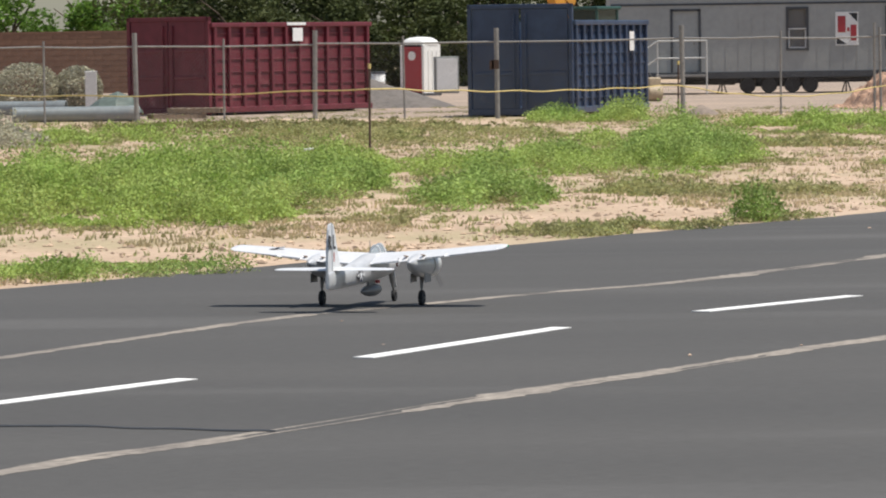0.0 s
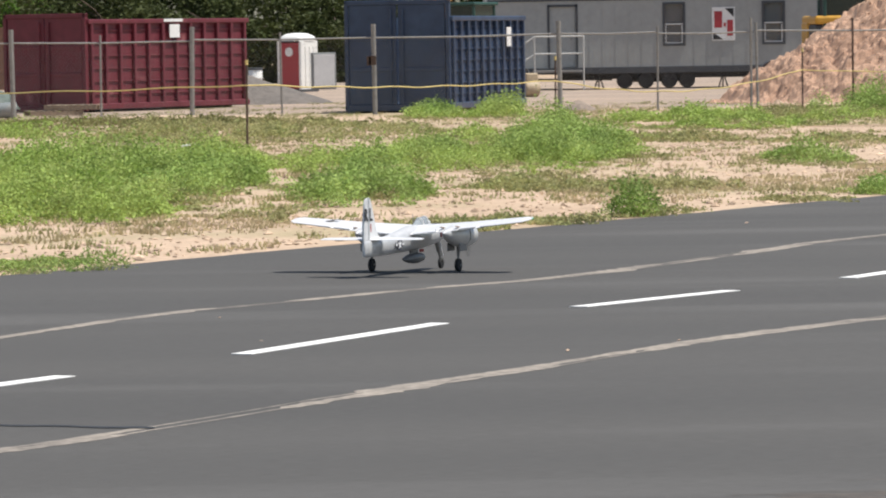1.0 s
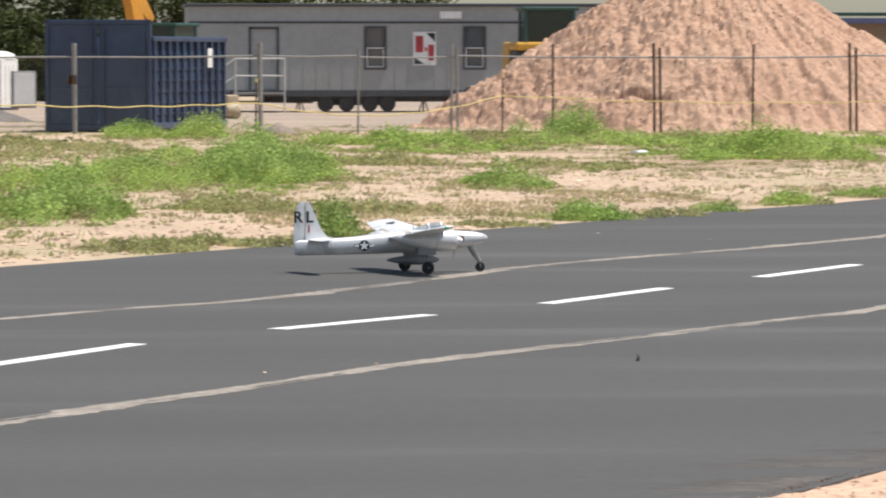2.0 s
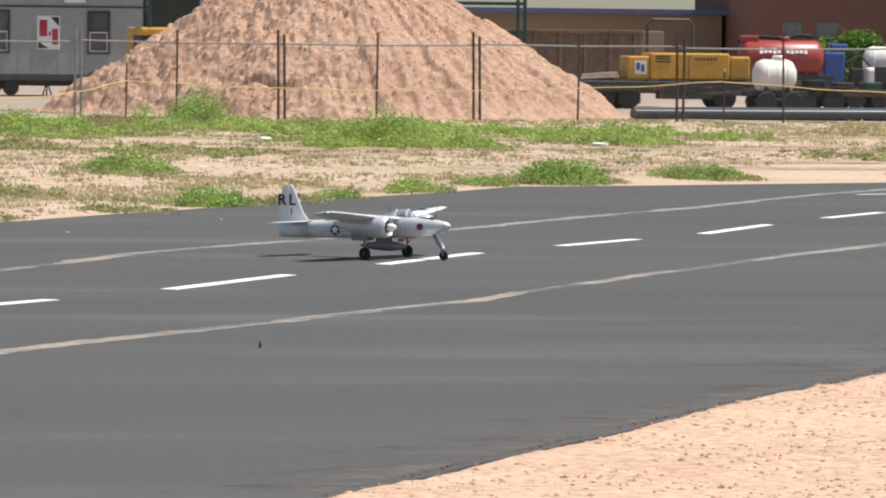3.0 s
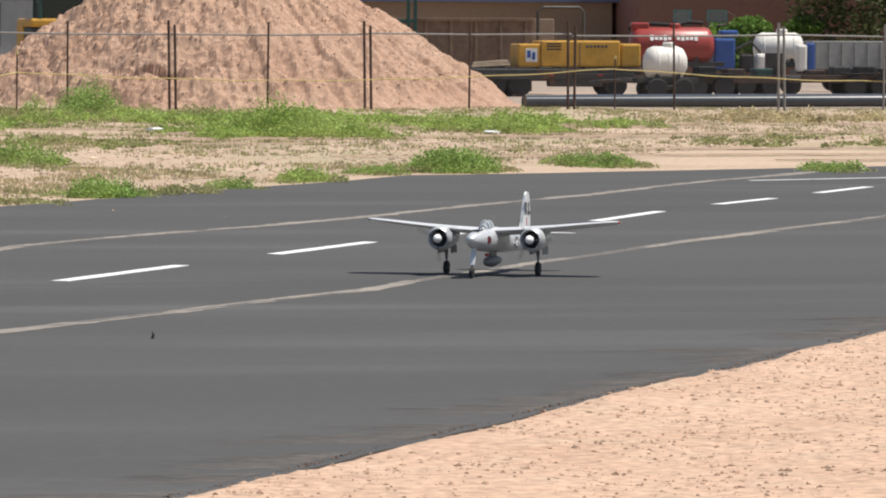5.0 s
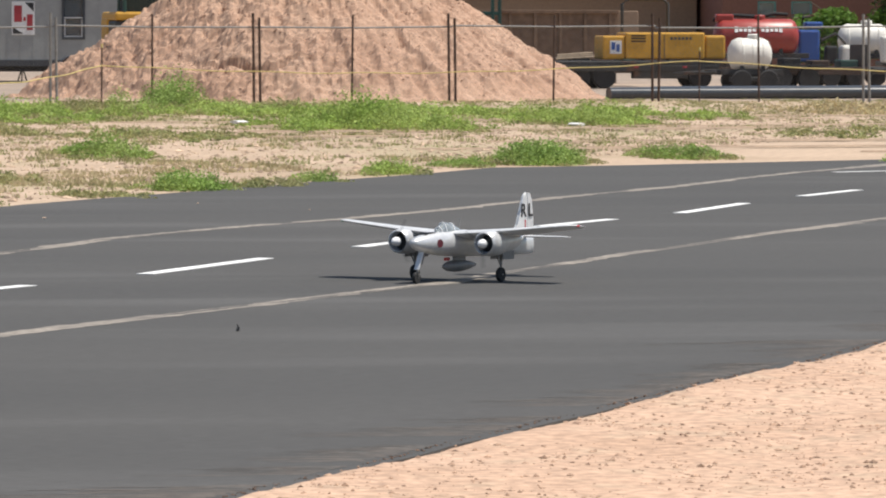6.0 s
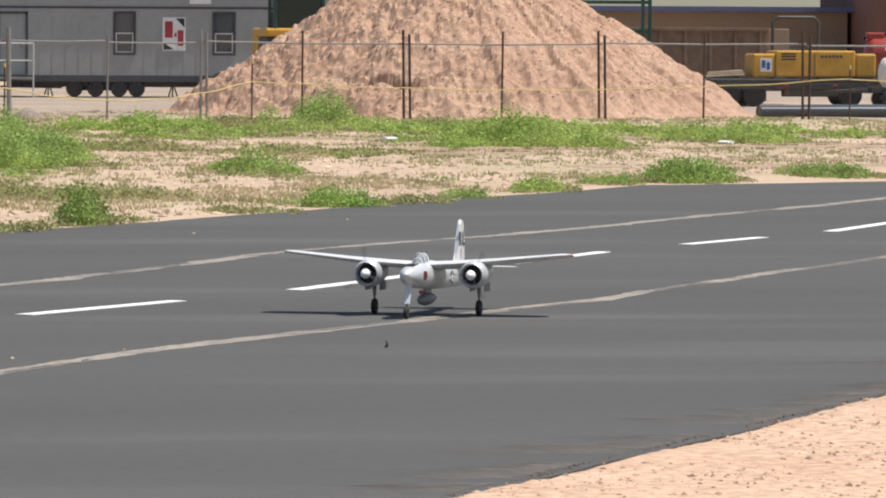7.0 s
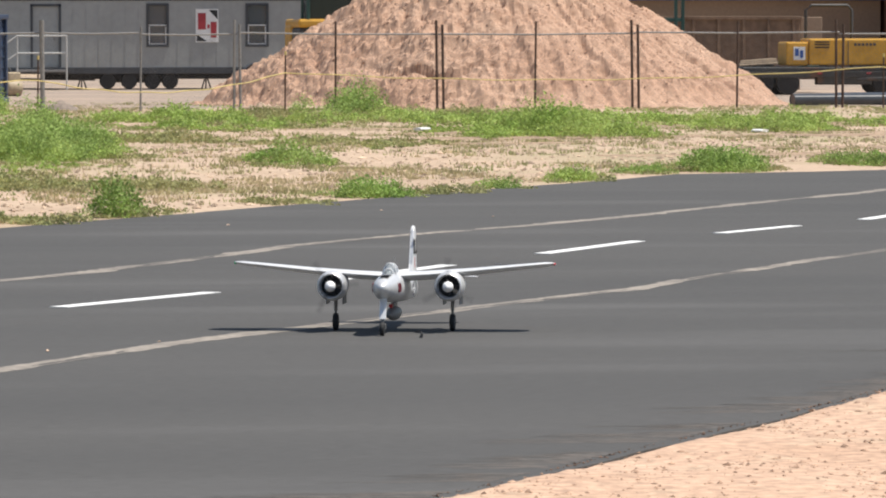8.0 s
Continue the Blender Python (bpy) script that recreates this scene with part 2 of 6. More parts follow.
def yard():
    """The compacted lot behind the fence, a skin on the dirt with a ragged front."""
    bm = B()
    xs = [-45 + 1.5 * i for i in range(75)]
    ys = [113.0] + [115 + 2.2 * i for i in range(40)]
    rows = []
    for k, y in enumerate(ys):
        rows.append([bm.verts.new((x, y + (1.6 * noise.noise((x * 0.5, 0, 2)) if k == 0 else 0), ground_z(x, y) + (0.012 if k else -0.002))) for x in xs])
    for a, b in zip(rows, rows[1:]):
        for i in range(len(xs) - 1):
            bm.faces.new((a[i], a[i + 1], b[i + 1], b[i]))
    return part("gravel_yard", bm, YARD, smooth=True, label="compacted grey-brown dirt and gravel yard", kind="structure")


YARD = material("yard_gravel", (0.34, 0.262, 0.20), 0.95, other=(0.275, 0.218, 0.175), scale=0.2, fine=8, vary=0.2, bump=0.5,
                stain=(0.42, 0.31, 0.23), stain_scale=0.12, stain_at=0.52)
yard()


def edge_wobble(s, k):
    return 0.10 * noise.noise((s * 0.35, k, 0)) + 0.05 * noise.noise((s * 1.7, k, 4))


def runway():
    bm = B()
    far, near = [], []
    for i in range(420):
        s = -8 + i * 0.2
        far.append(strip(s, -18.95 + 0.010 * max(0, s - 10) + edge_wobble(s, 1)))
        near.append(strip(s, -6.27 + 0.6 * edge_wobble(s, 8)))
    # past the end of the strip the paving widens into a pad
    far = [p for p in far if p.y < 58.2 or p.x < 10]
    far += [Vector((10.9 + 0.5 * i, 58.35 + 0.30 * i + 0.08 * noise.noise((i * 0.8, 0, 0)), 0)) for i in range(60)]
    near += [near[-1] + ACROSS * 3 + ALONG * 2]
    top = [bm.verts.new(p) for p in near] + [bm.verts.new(p) for p in reversed(far)]
    f = bm.faces.new(top)
    ext = bmesh.ops.extrude_face_region(bm, geom=[f])
    for v in [e for e in ext["geom"] if isinstance(e, bmesh.types.BMVert)]:
        v.co.z -= 0.09
    bmesh.ops.triangulate(bm, faces=bm.faces[:])
    return part("runway", bm, ASPHALT, label="dark grey asphalt model-aircraft runway with ragged edges", kind="structure")


RUNWAY = runway()


def shoulder_z(s, n):
    rise = min(1.0, max(0.0, (n + 6.33 - 0.6 * edge_wobble(s, 8)) / 0.10))
    out = min(1.0, max(0.0, (-2.2 - n) / 0.5)) * min(1.0, max(0.0, (s - 9) / 1.5)) * min(1.0, max(0.0, (44 - s) / 1.5))
    soft = 0.022 * noise.noise((s * 0.9, n * 0.9, 1)) + 0.010 * noise.noise((s * 3.5, n * 3.5, 2)) + 0.005 * noise.noise((s * 9, n * 9, 3))
    return -0.04 + out * (0.006 + rise * (0.045 + soft))


def shoulder():
    bm = B()
    rows = []
    for i in range(500):
        s = 9 + 35 * i / 499
        rows.append([bm.verts.new(strip(s, -6.5 + 4.4 * j / 63, shoulder_z(s, -6.5 + 4.4 * j / 63))) for j in range(64)])
    for a, b in zip(rows, rows[1:]):
        for j in range(63):
            bm.faces.new((a[j], a[j + 1], b[j + 1], b[j]))
    return part("shoulder", bm, SAND, smooth=True, label="pinkish sandy shoulder beside the runway", kind="structure")


SAND = material("shoulder_sand", (0.53, 0.355, 0.250), 0.95, other=(0.46, 0.300, 0.205), scale=0.9, fine=16, vary=0.26, bump=0.6,
                stain=(0.47, 0.33, 0.23), stain_scale=3.2, stain_at=0.52)
shoulder()


def dust_streaks():
    """Thin films of blown sand that trail in from the shoulder, wide at the edge and fraying out."""
    r = np.random.default_rng(17)
    for i in range(34):
        s0 = 14 + 24 * (i + r.random()) / 34
        a = strip(s0, -6.36)
        L, w = 0.35 + 0.75 * r.random(), 0.16 + 0.22 * r.random()
        bm = B()
        for k in range(7):
            prev = None
            off, reach = w * (k - 3) / 3.5, L * (0.4 + 0.8 * r.random()) * (1 - 0.08 * abs(k - 3))
            for j in range(25):
                u = j / 24
                x, y = a.x - reach * u + 0.55 * off, a.y + off * 0.9 + 0.04 * noise.noise((u * 3, i, k))
                h = 0.16 * w * (1 - u) ** 0.7 * (0.7 + 0.6 * noise.noise((u * 9, i, 4 + k))) + 0.001
                pair = (bm.verts.new((x, y - h, 0.0006 + 0.0001 * k)), bm.verts.new((x, y + h, 0.0006 + 0.0001 * k)))
                if prev:
                    bm.faces.new((prev[0], prev[1], pair[1], pair[0]))
                prev = pair
        part("dust_streak", bm, FILM, RUNWAY, "thin film of blown sand")


FILM = material("blown_sand", (0.112, 0.094, 0.080), 0.95, other=(0.086, 0.079, 0.072), scale=5, fine=30, vary=0.2, bump=0.1)
dust_streaks()


def ribbon(name, mat_, n0, s0, s1, width, seed, label, z=0.004, step=0.08, wander=0.012, gaps=0.0, parent=None, spread=0.0):
    """A ragged line laid along the runway, of uneven width."""
    bm = B()
    prev = None
    k = int((s1 - s0) / step)
    for i in range(k + 1):
        s = s0 + i * step
        c = float(np.interp(s, [q[0] for q in n0], [q[1] for q in n0])) + wander * noise.noise((s * 0.25, seed, 0)) * 2 + 0.35 * wander * noise.noise((s * 1.6, seed, 2))
        w = width * (0.65 + 0.55 * noise.noise((s * 0.9, seed, 5)) + 0.35 * noise.noise((s * 5, seed, 7)))
        w *= 1 + spread * max(0.0, s - 30)
        if gaps and noise.noise((s * 0.6, seed, 9)) > 1 - gaps:
            w *= 0.25
        w = max(w * (1 + 0.6 * noise.noise((s * 13, seed, 17))), 0.010)
        pair = (bm.verts.new(strip(s, c - w / 2 * (1 + 0.3 * noise.noise((s * 7, seed, 11))), z)),
                bm.verts.new(strip(s, c + w / 2 * (1 + 0.3 * noise.noise((s * 7, seed, 13))), z)))
        if prev:
            bm.faces.new((prev[0], prev[1], pair[1], pair[0]))
        prev = pair
    return part(name, bm, mat_, parent or RUNWAY, label)


FAR_LINE = ((-10, -14.6), (22.3, -14.58), (23.7, -14.78), (25.4, -15.03), (26.4, -15.06), (27.7, -14.93), (28.7, -14.88), (30.2, -14.62), (31.3, -14.58),
            (33.3, -14.74), (34.4, -14.83), (35.8, -14.98), (37.1, -14.95), (38.4, -14.87), (39.4, -14.77), (40.5, -14.68), (42, -14.62), (44, -14.62),
            (46.1, -14.68), (47.5, -14.62), (50.5, -14.60), (53, -14.68), (55.5, -14.72), (57.7, -14.64), (70, -14.6))
NEAR_LINE = ((-10, -10.6), (16.2, -10.60), (16.9, -10.67), (17.7, -10.61), (18.9, -10.65), (20, -10.71), (22.2, -10.70), (23.2, -10.74), (24.2, -10.79),
             (25, -10.76), (26.5, -10.66), (28.1, -10.55), (29.7, -10.45), (30.5, -10.39), (32, -10.46), (34.5, -10.49), (36.3, -10.50), (38, -10.54),
             (39.6, -10.49), (41.2, -10.45), (42.9, -10.36), (44, -10.32), (70, -10.3))
for n0_, s0_, s1_, w_, seed_ in ((FAR_LINE, -8, 62, 0.13, 1.0), (NEAR_LINE, -8, 62, 0.14, 2.0)):
    for off_ in (-0.035, 0.045):
        ribbon("crack_seal", SEAL, [(s, n + off_) for s, n in n0_], s0_, s1_, w_, seed_ + 10 * off_, "pale beige filled crack along the runway", gaps=0.85, z=0.0008 + 0.02 * (off_ > 0) * 0.03, spread=0.035 if n0_ is FAR_LINE else 0.0)


def dashes():
    """Hand-painted dashes, none quite like the next: where each starts and ends along and across the strip."""
    spans = [(14.0, -12.70, 16.5, -12.75), (18.35, -12.68, 21.05, -12.70), (22.75, -12.67, 25.48, -12.91), (27.20, -12.86, 29.10, -12.70), (30.72, -12.58, 33.14, -12.66), (35.10, -12.68, 37.50, -12.75),
             (39.23, -12.64, 40.98, -12.53), (42.56, -12.40, 45.17, -12.54), (47.32, -12.57, 49.34, -12.53), (51.27, -12.54, 53.6, -12.55), (55.4, -12.5, 57.6, -12.5)]
    for k, (s0, n0, s1, n1) in enumerate(spans):
        bm = B()
        for z in (0.001, 0.005):
            near, far = [], []
            for i in range(13):
                u = i / 12
                w = 0.060 * (1 + 0.10 * noise.noise((u * 5, k, 1)))
                near.append(bm.verts.new(strip(s0 + (s1 - s0) * u, n0 + (n1 - n0) * u + w + 0.006 * noise.noise((u * 17, k, 2)), z)))
                far.append(bm.verts.new(strip(s0 + (s1 - s0) * u, n0 + (n1 - n0) * u - w + 0.006 * noise.noise((u * 17, k, 3)), z)))
            bm.faces.new(near + far[::-1])
        bm.faces.ensure_lookup_table()
        a, b = [list(f.verts) for f in bm.faces]
        for i in range(len(a)):
            j = (i + 1) % len(a)
            bm.faces.new((a[i], a[j], b[j], b[i]))
        part("painted_dash", bm, PAINT, RUNWAY, "white painted centreline dash")


dashes()


# ---- spoil heap ----
MX, MY = 16.05, 118.0


def mound_z(x, y):
    dx, dy = (x - MX), (y - MY)
    a = math.atan2(dy, dx)
    r = math.hypot(dx, dy * 1.02) * (1 + 0.05 * math.sin(2 * a + 0.6) + 0.06 * noise.noise((2 * math.cos(a), 2 * math.sin(a), 5)))
    base = max(0.0, 6.7 - r) * 0.67
    top = 3.95 - 0.035 * r * r
    z = min(base, top) if base < top - 0.3 else top - 0.15 * math.exp(-max(0, base - top))
    foot = 0.16 * math.exp(-((r - 6.6) / 0.8) ** 2)
    gully = 0.5 + 0.5 * noise.noise((a * 7.0, r * 0.12, 1))
    gully2 = noise.noise((a * 22.0, r * 0.35, 7))
    rough = noise.noise((x * 1.1, y * 1.1, 2)) * 0.16 + noise.noise((x * 3.1, y * 3.1, 4)) * 0.11 + (0.4 - abs(noise.noise((x * 6, y * 6, 8)))) * 0.055 + noise.noise((x * 11, y * 11, 9)) * 0.035
    on = min(1.0, max(0.0, (7.5 - r) / 1.2))
    # the west flank is lumpy and slumped, the east flank is combed by fine rills
    west = min(1.0, max(0.0, 0.55 - dx * 0.28))
    slump = west * (0.26 * (abs(noise.noise((x * 1.7, y * 1.7, 12))) - 0.30) + 0.14 * (0.25 - abs(noise.noise((x * 3.6, y * 3.6, 14)))) + 0.09 * noise.noise((x * 7.5, y * 7.5, 15)))
    rill = (1 - west) * 0.08 * noise.noise((a * 34.0, r * 0.5, 17))
    lip = r - 5.35 - 0.5 * noise.noise((a * 5, 0, 3))
    shelf = 0.24 * math.exp(-max(0.0, lip) / 0.45) * (lip > 0) * math.exp(-((a + 1.95) / 0.22) ** 2)
    toe = 0.16 * abs(noise.noise((x * 2.3, y * 2.3, 19))) * math.exp(-((r - 6.1) / 0.7) ** 2)
    return (z + foot + (gully - 0.5) * 0.30 * (1 - 0.6 * west) + gully2 * 0.13 * (1 - 0.7 * west) + rough + slump + rill + toe - shelf) * on - 0.12 * (1 - on)


def mound():
    bm = B()
    n = 330
    rows = []
    for i in range(n + 1):
        y = MY - 8.2 + 16.4 * i / n
        rows.append([bm.verts.new((MX - 8.6 + 17.2 * j / n, y, mound_z(MX - 8.6 + 17.2 * j / n, y))) for j in range(n + 1)])
    for a, b in zip(rows, rows[1:]):
        for j in range(n):
            if max(v.co.z for v in (a[j], a[j + 1], b[j], b[j + 1])) > -0.1:
                bm.faces.new((a[j], a[j + 1], b[j + 1], b[j]))
    ob = part("dirt_mound", bm, MOUND, label="tall heap of reddish tan excavated soil with rain gullies")
    return tagged(ob, category="dirt mound")


mound()


def lumps(name, spots, mat_, label, category, seed):
    """Many small broken stones, joined."""
    r = np.random.default_rng(seed)
    shape = np.array([(0, 0, 1), (1, 0, 0.1), (0.3, 0.95, 0), (-0.8, 0.6, 0.1), (-0.8, -0.6, -0.1), (0.3, -0.95, 0.1), (0, 0, -0.6)])
    tri = np.array([(0, 1, 2), (0, 2, 3), (0, 3, 4), (0, 4, 5), (0, 5, 1), (6, 2, 1), (6, 3, 2), (6, 4, 3), (6, 5, 4), (6, 1, 5)])
    vs, fs = [], []
    for i, (x, y, z, size) in enumerate(spots):
        v = shape * (1 + 0.35 * r.standard_normal((7, 1))) * size * np.array([1, 1, 0.55])
        a = r.uniform(0, 6.28)
        rot = np.array([[math.cos(a), -math.sin(a), 0], [math.sin(a), math.cos(a), 0], [0, 0, 1]])
        vs.append(v @ rot.T + (x, y, z))
        fs.append(tri + 7 * i)
    return soup(name, np.concatenate(vs), np.concatenate(fs), mat_, label, category)


FIELDSTONE = material("field_stone", (0.47, 0.345, 0.245), 0.95, fine=30, vary=0.2, bump=0.3, island=0.45)
SHOULDER = material("shoulder_stone", (0.44, 0.29, 0.20), 0.95, fine=30, vary=0.2, bump=0.3, island=0.38)
EDGESHADE = material("edge_shade", (0.15, 0.095, 0.068), 0.95, fine=30, vary=0.3, bump=0.3, island=0.45)


def clods():
    r = np.random.default_rng(3)
    spots = []
    while len(spots) < 12000:
        a, q = r.uniform(-math.pi, 0.5), r.uniform(1.5, 7.0)
        x, y = MX + q * math.cos(a), MY + q * math.sin(a)
        size = 0.009 + 0.022 * r.random() ** 4
        spots.append((x, y, mound_z(x, y) + 0.2 * size, size))
    lumps("soil_clods", spots, ROCK, "loose clods and stones on the soil heap", "clods", 5)
    spots = []
    for i in range(45):
        x = 9.6 + 2.2 * r.random()
        spots.append((x, 111.2 + 0.8 * r.random(), 0.02, 0.06 + 0.14 * r.random() ** 2))
    lumps("rubble_rocks", spots, STONE, "pale rocks at the foot of the soil heap", "rocks", 6)
    # dark lumps along the broken near edge; their colour stands in for its shadow
    spots = []
    for i in range(1800):
        s = r.uniform(13, 40)
        n = -6.325 + 0.6 * edge_wobble(s, 8) + 0.012 * r.standard_normal()
        p = strip(s, n)
        if noise.noise((s * 1.3, 0, 21)) < -0.25 + 0.3 * r.random():
            continue
        spots.append((p.x, p.y, 0.002, 0.003 + 0.006 * r.random() ** 3))
    lumps("edge_crumbs", spots, EDGESHADE, "dark lumps standing in for the shadow line along the runway edge", "rubble", 12)
    # gravel strewn on the near shoulder
    spots = []
    while len(spots) < 26000:
        s, n = r.uniform(12, 40), -6.3 + 3.8 * r.random()
        p = strip(s, n)
        if noise.noise((p.x * 2.2, p.y * 1.1, 5)) < -0.45 + 0.5 * r.random():
            continue
        spots.append((p.x, p.y, shoulder_z(s, n) + 0.001, 0.0025 + 0.012 * r.random() ** 4 + (0.008 if r.random() < 0.006 else 0)))
    lumps("gravel", spots, SHOULDER, "small tan stones and clods on the sandy shoulder", "gravel", 8)
    spots = []
    for i in range(26000):
        s, n = r.uniform(10, 95), -19.1 - 34 * r.random() ** 1.5
        p = strip(s, n)
        spots.append((p.x, p.y, ground_z(p.x, p.y) + 0.005, 0.012 + 0.036 * r.random() ** 3))
    lumps("gravel", spots, FIELDSTONE, "small stones on the dirt beside the runway", "gravel", 9)


clods()


# ---- roll-off containers ----
def container(name, corner, turn, paint, width, length, end_h, side_h, ribs, rows_, label, tags):
    """corner: its near bottom corner; turn: degrees of its end wall from the x axis. Local x along the end (to the left), y along the side."""
    root = thing(name, Matrix.Translation(corner) @ pose(0, 0, 0, 0, 0, turn), label, "container")
    bm = B()
    # floor, far walls
    box(bm, -width / 2, length / 2, 0.16, width - 0.04, length - 0.04, 0.1)
    box(bm, -width + 0.03, length / 2, side_h / 2 + 0.1, 0.06, length, side_h - 0.2)
    box(bm, -width / 2, length - 0.03, side_h / 2 + 0.1, width - 0.12, 0.06, side_h - 0.2)
    part("floor", bm, paint, root)
    bm = B()
    box(bm, -0.04, length / 2, (side_h + 0.2) / 2, 0.04, length - 0.1, side_h - 0.25)
    wall = part("side_wall", bm, paint, root)
    for i in range(ribs):
        bm = B()
        y = 0.16 + (length - 0.32) * i / (ribs - 1)
        box(bm, 0.02, y, side_h / 2 + 0.06, 0.09, 0.10, side_h - 0.2, bevel=0.02)
        part("rib", bm, paint, wall)
    for j in range(rows_):
        bm = B()
        z = 0.3 + (side_h - 0.4) * (j + 0.5) / rows_
        box(bm, -0.01, length / 2, z, 0.04, length - 0.1, 0.026, bevel=0.006)
        part("rail", bm, paint, wall)
    bm = B()
    box(bm, 0.0, length / 2, side_h - 0.05, 0.14, length, 0.11, bevel=0.02)
    part("top_rail", bm, paint, root)
    bm = B()
    box(bm, 0.0, length / 2, 0.16, 0.12, length, 0.14, bevel=0.02)
    part("sill", bm, paint, root)
    # end wall: two door leaves in a frame
    for k in (0, 1):
        bm = B()
        x = -0.09 - (width - 0.18) * (0.25 + 0.5 * k)
        box(bm, x, 0.0, end_h / 2 + 0.05, (width - 0.2) / 2 - 0.03, 0.07, end_h - 0.3, bevel=0.01)
        door = part("door", bm, paint, root)
        for z in (0.35, 0.62):
            bm = B()
            box(bm, x, -0.045, end_h * z + 0.1, (width - 0.2) / 2 - 0.12, 0.03, 0.08, bevel=0.008)
            part("stiffener", bm, paint, door)
        bm = B()
        tube(bm, [(x + (0.42 if k else -0.42), -0.07, 0.25), (x + (0.42 if k else -0.42), -0.07, end_h - 0.2)], 0.022)
        part("lock_bar", bm, paint, door)
    bm = B()
    for x in (-0.045, -width + 0.045):
        box(bm, x, 0.0, end_h / 2 + 0.04, 0.09, 0.12, end_h - 0.08, bevel=0.012)
    box(bm, -width / 2, 0.0, end_h - 0.05, width, 0.12, 0.10, bevel=0.012)
    box(bm, -width / 2, 0.0, 0.13, width, 0.12, 0.14, bevel=0.012)
    part("end_frame", bm, paint, root)
    for y in (0.5, length - 0.5):
        bm = B()
        tube(bm, [(-width + 0.2, y, 0.07), (-0.2, y, 0.07)], 0.075, 12)
        part("ground_roller", bm, DARKSTEEL, root)
    for y, z, sx, sz, mat_ in tags:
        bm = B()
        box(bm, 0.072, y, z, 0.012, sx, sz)
        part("placard", bm, mat_, root, "white paper placard")
    return root


red = container("roll_off_container", (-5.43, 120.3, -0.03), 33 * -1, RED, 2.4, 6.8, 2.37, 2.22, 12, 6,
                "dark red steel roll-off container with ribbed sides", [(3.55, 1.93, 0.42, 0.32, WHITE), (3.5, 2.19, 0.8, 0.07, WHITE)])
blue = container("roll_off_container", (2.93, 111.8, -0.03), -16, BLUE, 2.4, 6.8, 2.5, 2.13, 11, 7,
                 "dark blue steel roll-off container with ribbed sides", [(5.1, 1.66, 0.42, 0.44, WHITE)])


# ---- the model aircraft: local x ahead, y to its left, z up, origin on the ground between the main wheels ----
def aircraft():
    root = thing("model_aircraft", pose(-0.45, 31.17, 0), "silver-grey twin-engined radio-controlled propeller model aircraft taxiing on asphalt", "model aircraft")
    K = 20

    def oval(x, z, ry, rz, power=2.2):
        out = []
        for j in range(K):
            a = 2 * math.pi * j / K
            c, s = math.cos(a), math.sin(a)
            out.append((x, ry * math.copysign(abs(c) ** (2 / power), c), z + rz * math.copysign(abs(s) ** (2 / power), s)))
        return out

    bm = B()
    ring_loft(bm, [oval(*q) for q in ((-0.945, 0.195, 0.012, 0.052), (-0.90, 0.195, 0.020, 0.058), (-0.75, 0.198, 0.030, 0.060), (-0.5, 0.206, 0.046, 0.066),
                                      (-0.3, 0.220, 0.060, 0.076), (-0.1, 0.236, 0.074, 0.086), (0.1, 0.243, 0.078, 0.084), (0.25, 0.245, 0.076, 0.076), (0.38, 0.248, 0.066, 0.064),
                                      (0.46, 0.251, 0.053, 0.050), (0.515, 0.254, 0.039, 0.036), (0.545, 0.256, 0.023, 0.021), (0.556, 0.257, 0.008, 0.007))])
    body = part("fuselage", bm, SILVERSHADE, root, smooth=True)

    CI, SI = math.cos(radians(6.5)), math.sin(radians(6.5))  # the wing sits nose-up

    WX = -0.045

    def wing(side):
        bm = B()
        foil = [(0.5, 0.0), (0.46, 0.035), (0.32, 0.062), (0.1, 0.07), (-0.2, 0.045), (-0.5, 0.004), (-0.5, -0.004), (-0.2, -0.03), (0.1, -0.045), (0.35, -0.04), (0.46, -0.025)]
        rings = []
        for y, x0, chord, z, thick in ((0.03, 0.0, 0.38, 0.283, 1.1), (0.20, 0.0, 0.36, 0.293, 1.1), (0.44, 0.0, 0.31, 0.315, 1.0), (0.70, 0.0, 0.25, 0.343, 0.95), (0.83, -0.004, 0.21, 0.357, 0.9), (0.868, -0.008, 0.15, 0.362, 0.7), (0.878, -0.008, 0.07, 0.363, 0.4)):
            rings.append([(WX + x0 + chord * (u * CI - w * thick * SI), side * y, z + chord * (thick * w * CI + u * SI)) for u, w in foil])
        ring_loft(bm, rings)
        w = part("wing", bm, SILVER, root, smooth=True)
        for y0, y1, name in ((0.08, 0.24, "flap"), (0.40, 0.52, "flap"), (0.55, 0.84, "aileron")):
            bm = B()
            z0, z1 = 0.283 + (y0 - 0.03) * 0.093, 0.283 + (y1 - 0.03) * 0.093
            c0, c1 = 0.385 - 0.19 * y0, 0.385 - 0.19 * y1
            pts = []
            for y, z, c in ((y0, z0, c0), (y1, z1, c1)):
                pts.append([(WX + c * (u * CI - w * SI), side * y, z + c * (w * CI + u * SI)) for u, w in ((-0.28, 0.042), (-0.505, 0.009), (-0.505, -0.007), (-0.28, -0.028))])
            ring_loft(bm, pts)
            part(name, bm, SILVER, w)
        bm = B()
        lathe(bm, [(0.001, -0.022), (0.007, -0.015), (0.008, 0.0), (0.004, 0.014), (0.001, 0.018)], pose(WX + 0.03, side * 0.874, 0.364), 10)
        part("wing_tip_light", bm, GREENLAMP if side < 0 else MARKRED, w, "coloured wing tip lens")
        # bar and disc of the national marking on the upper skin
        if side > 0:
            marking(w, pose(WX + 0.02, 0.62, 0.352, 5.3, -6.5, -90) , 0.075, flat=True)
        return w

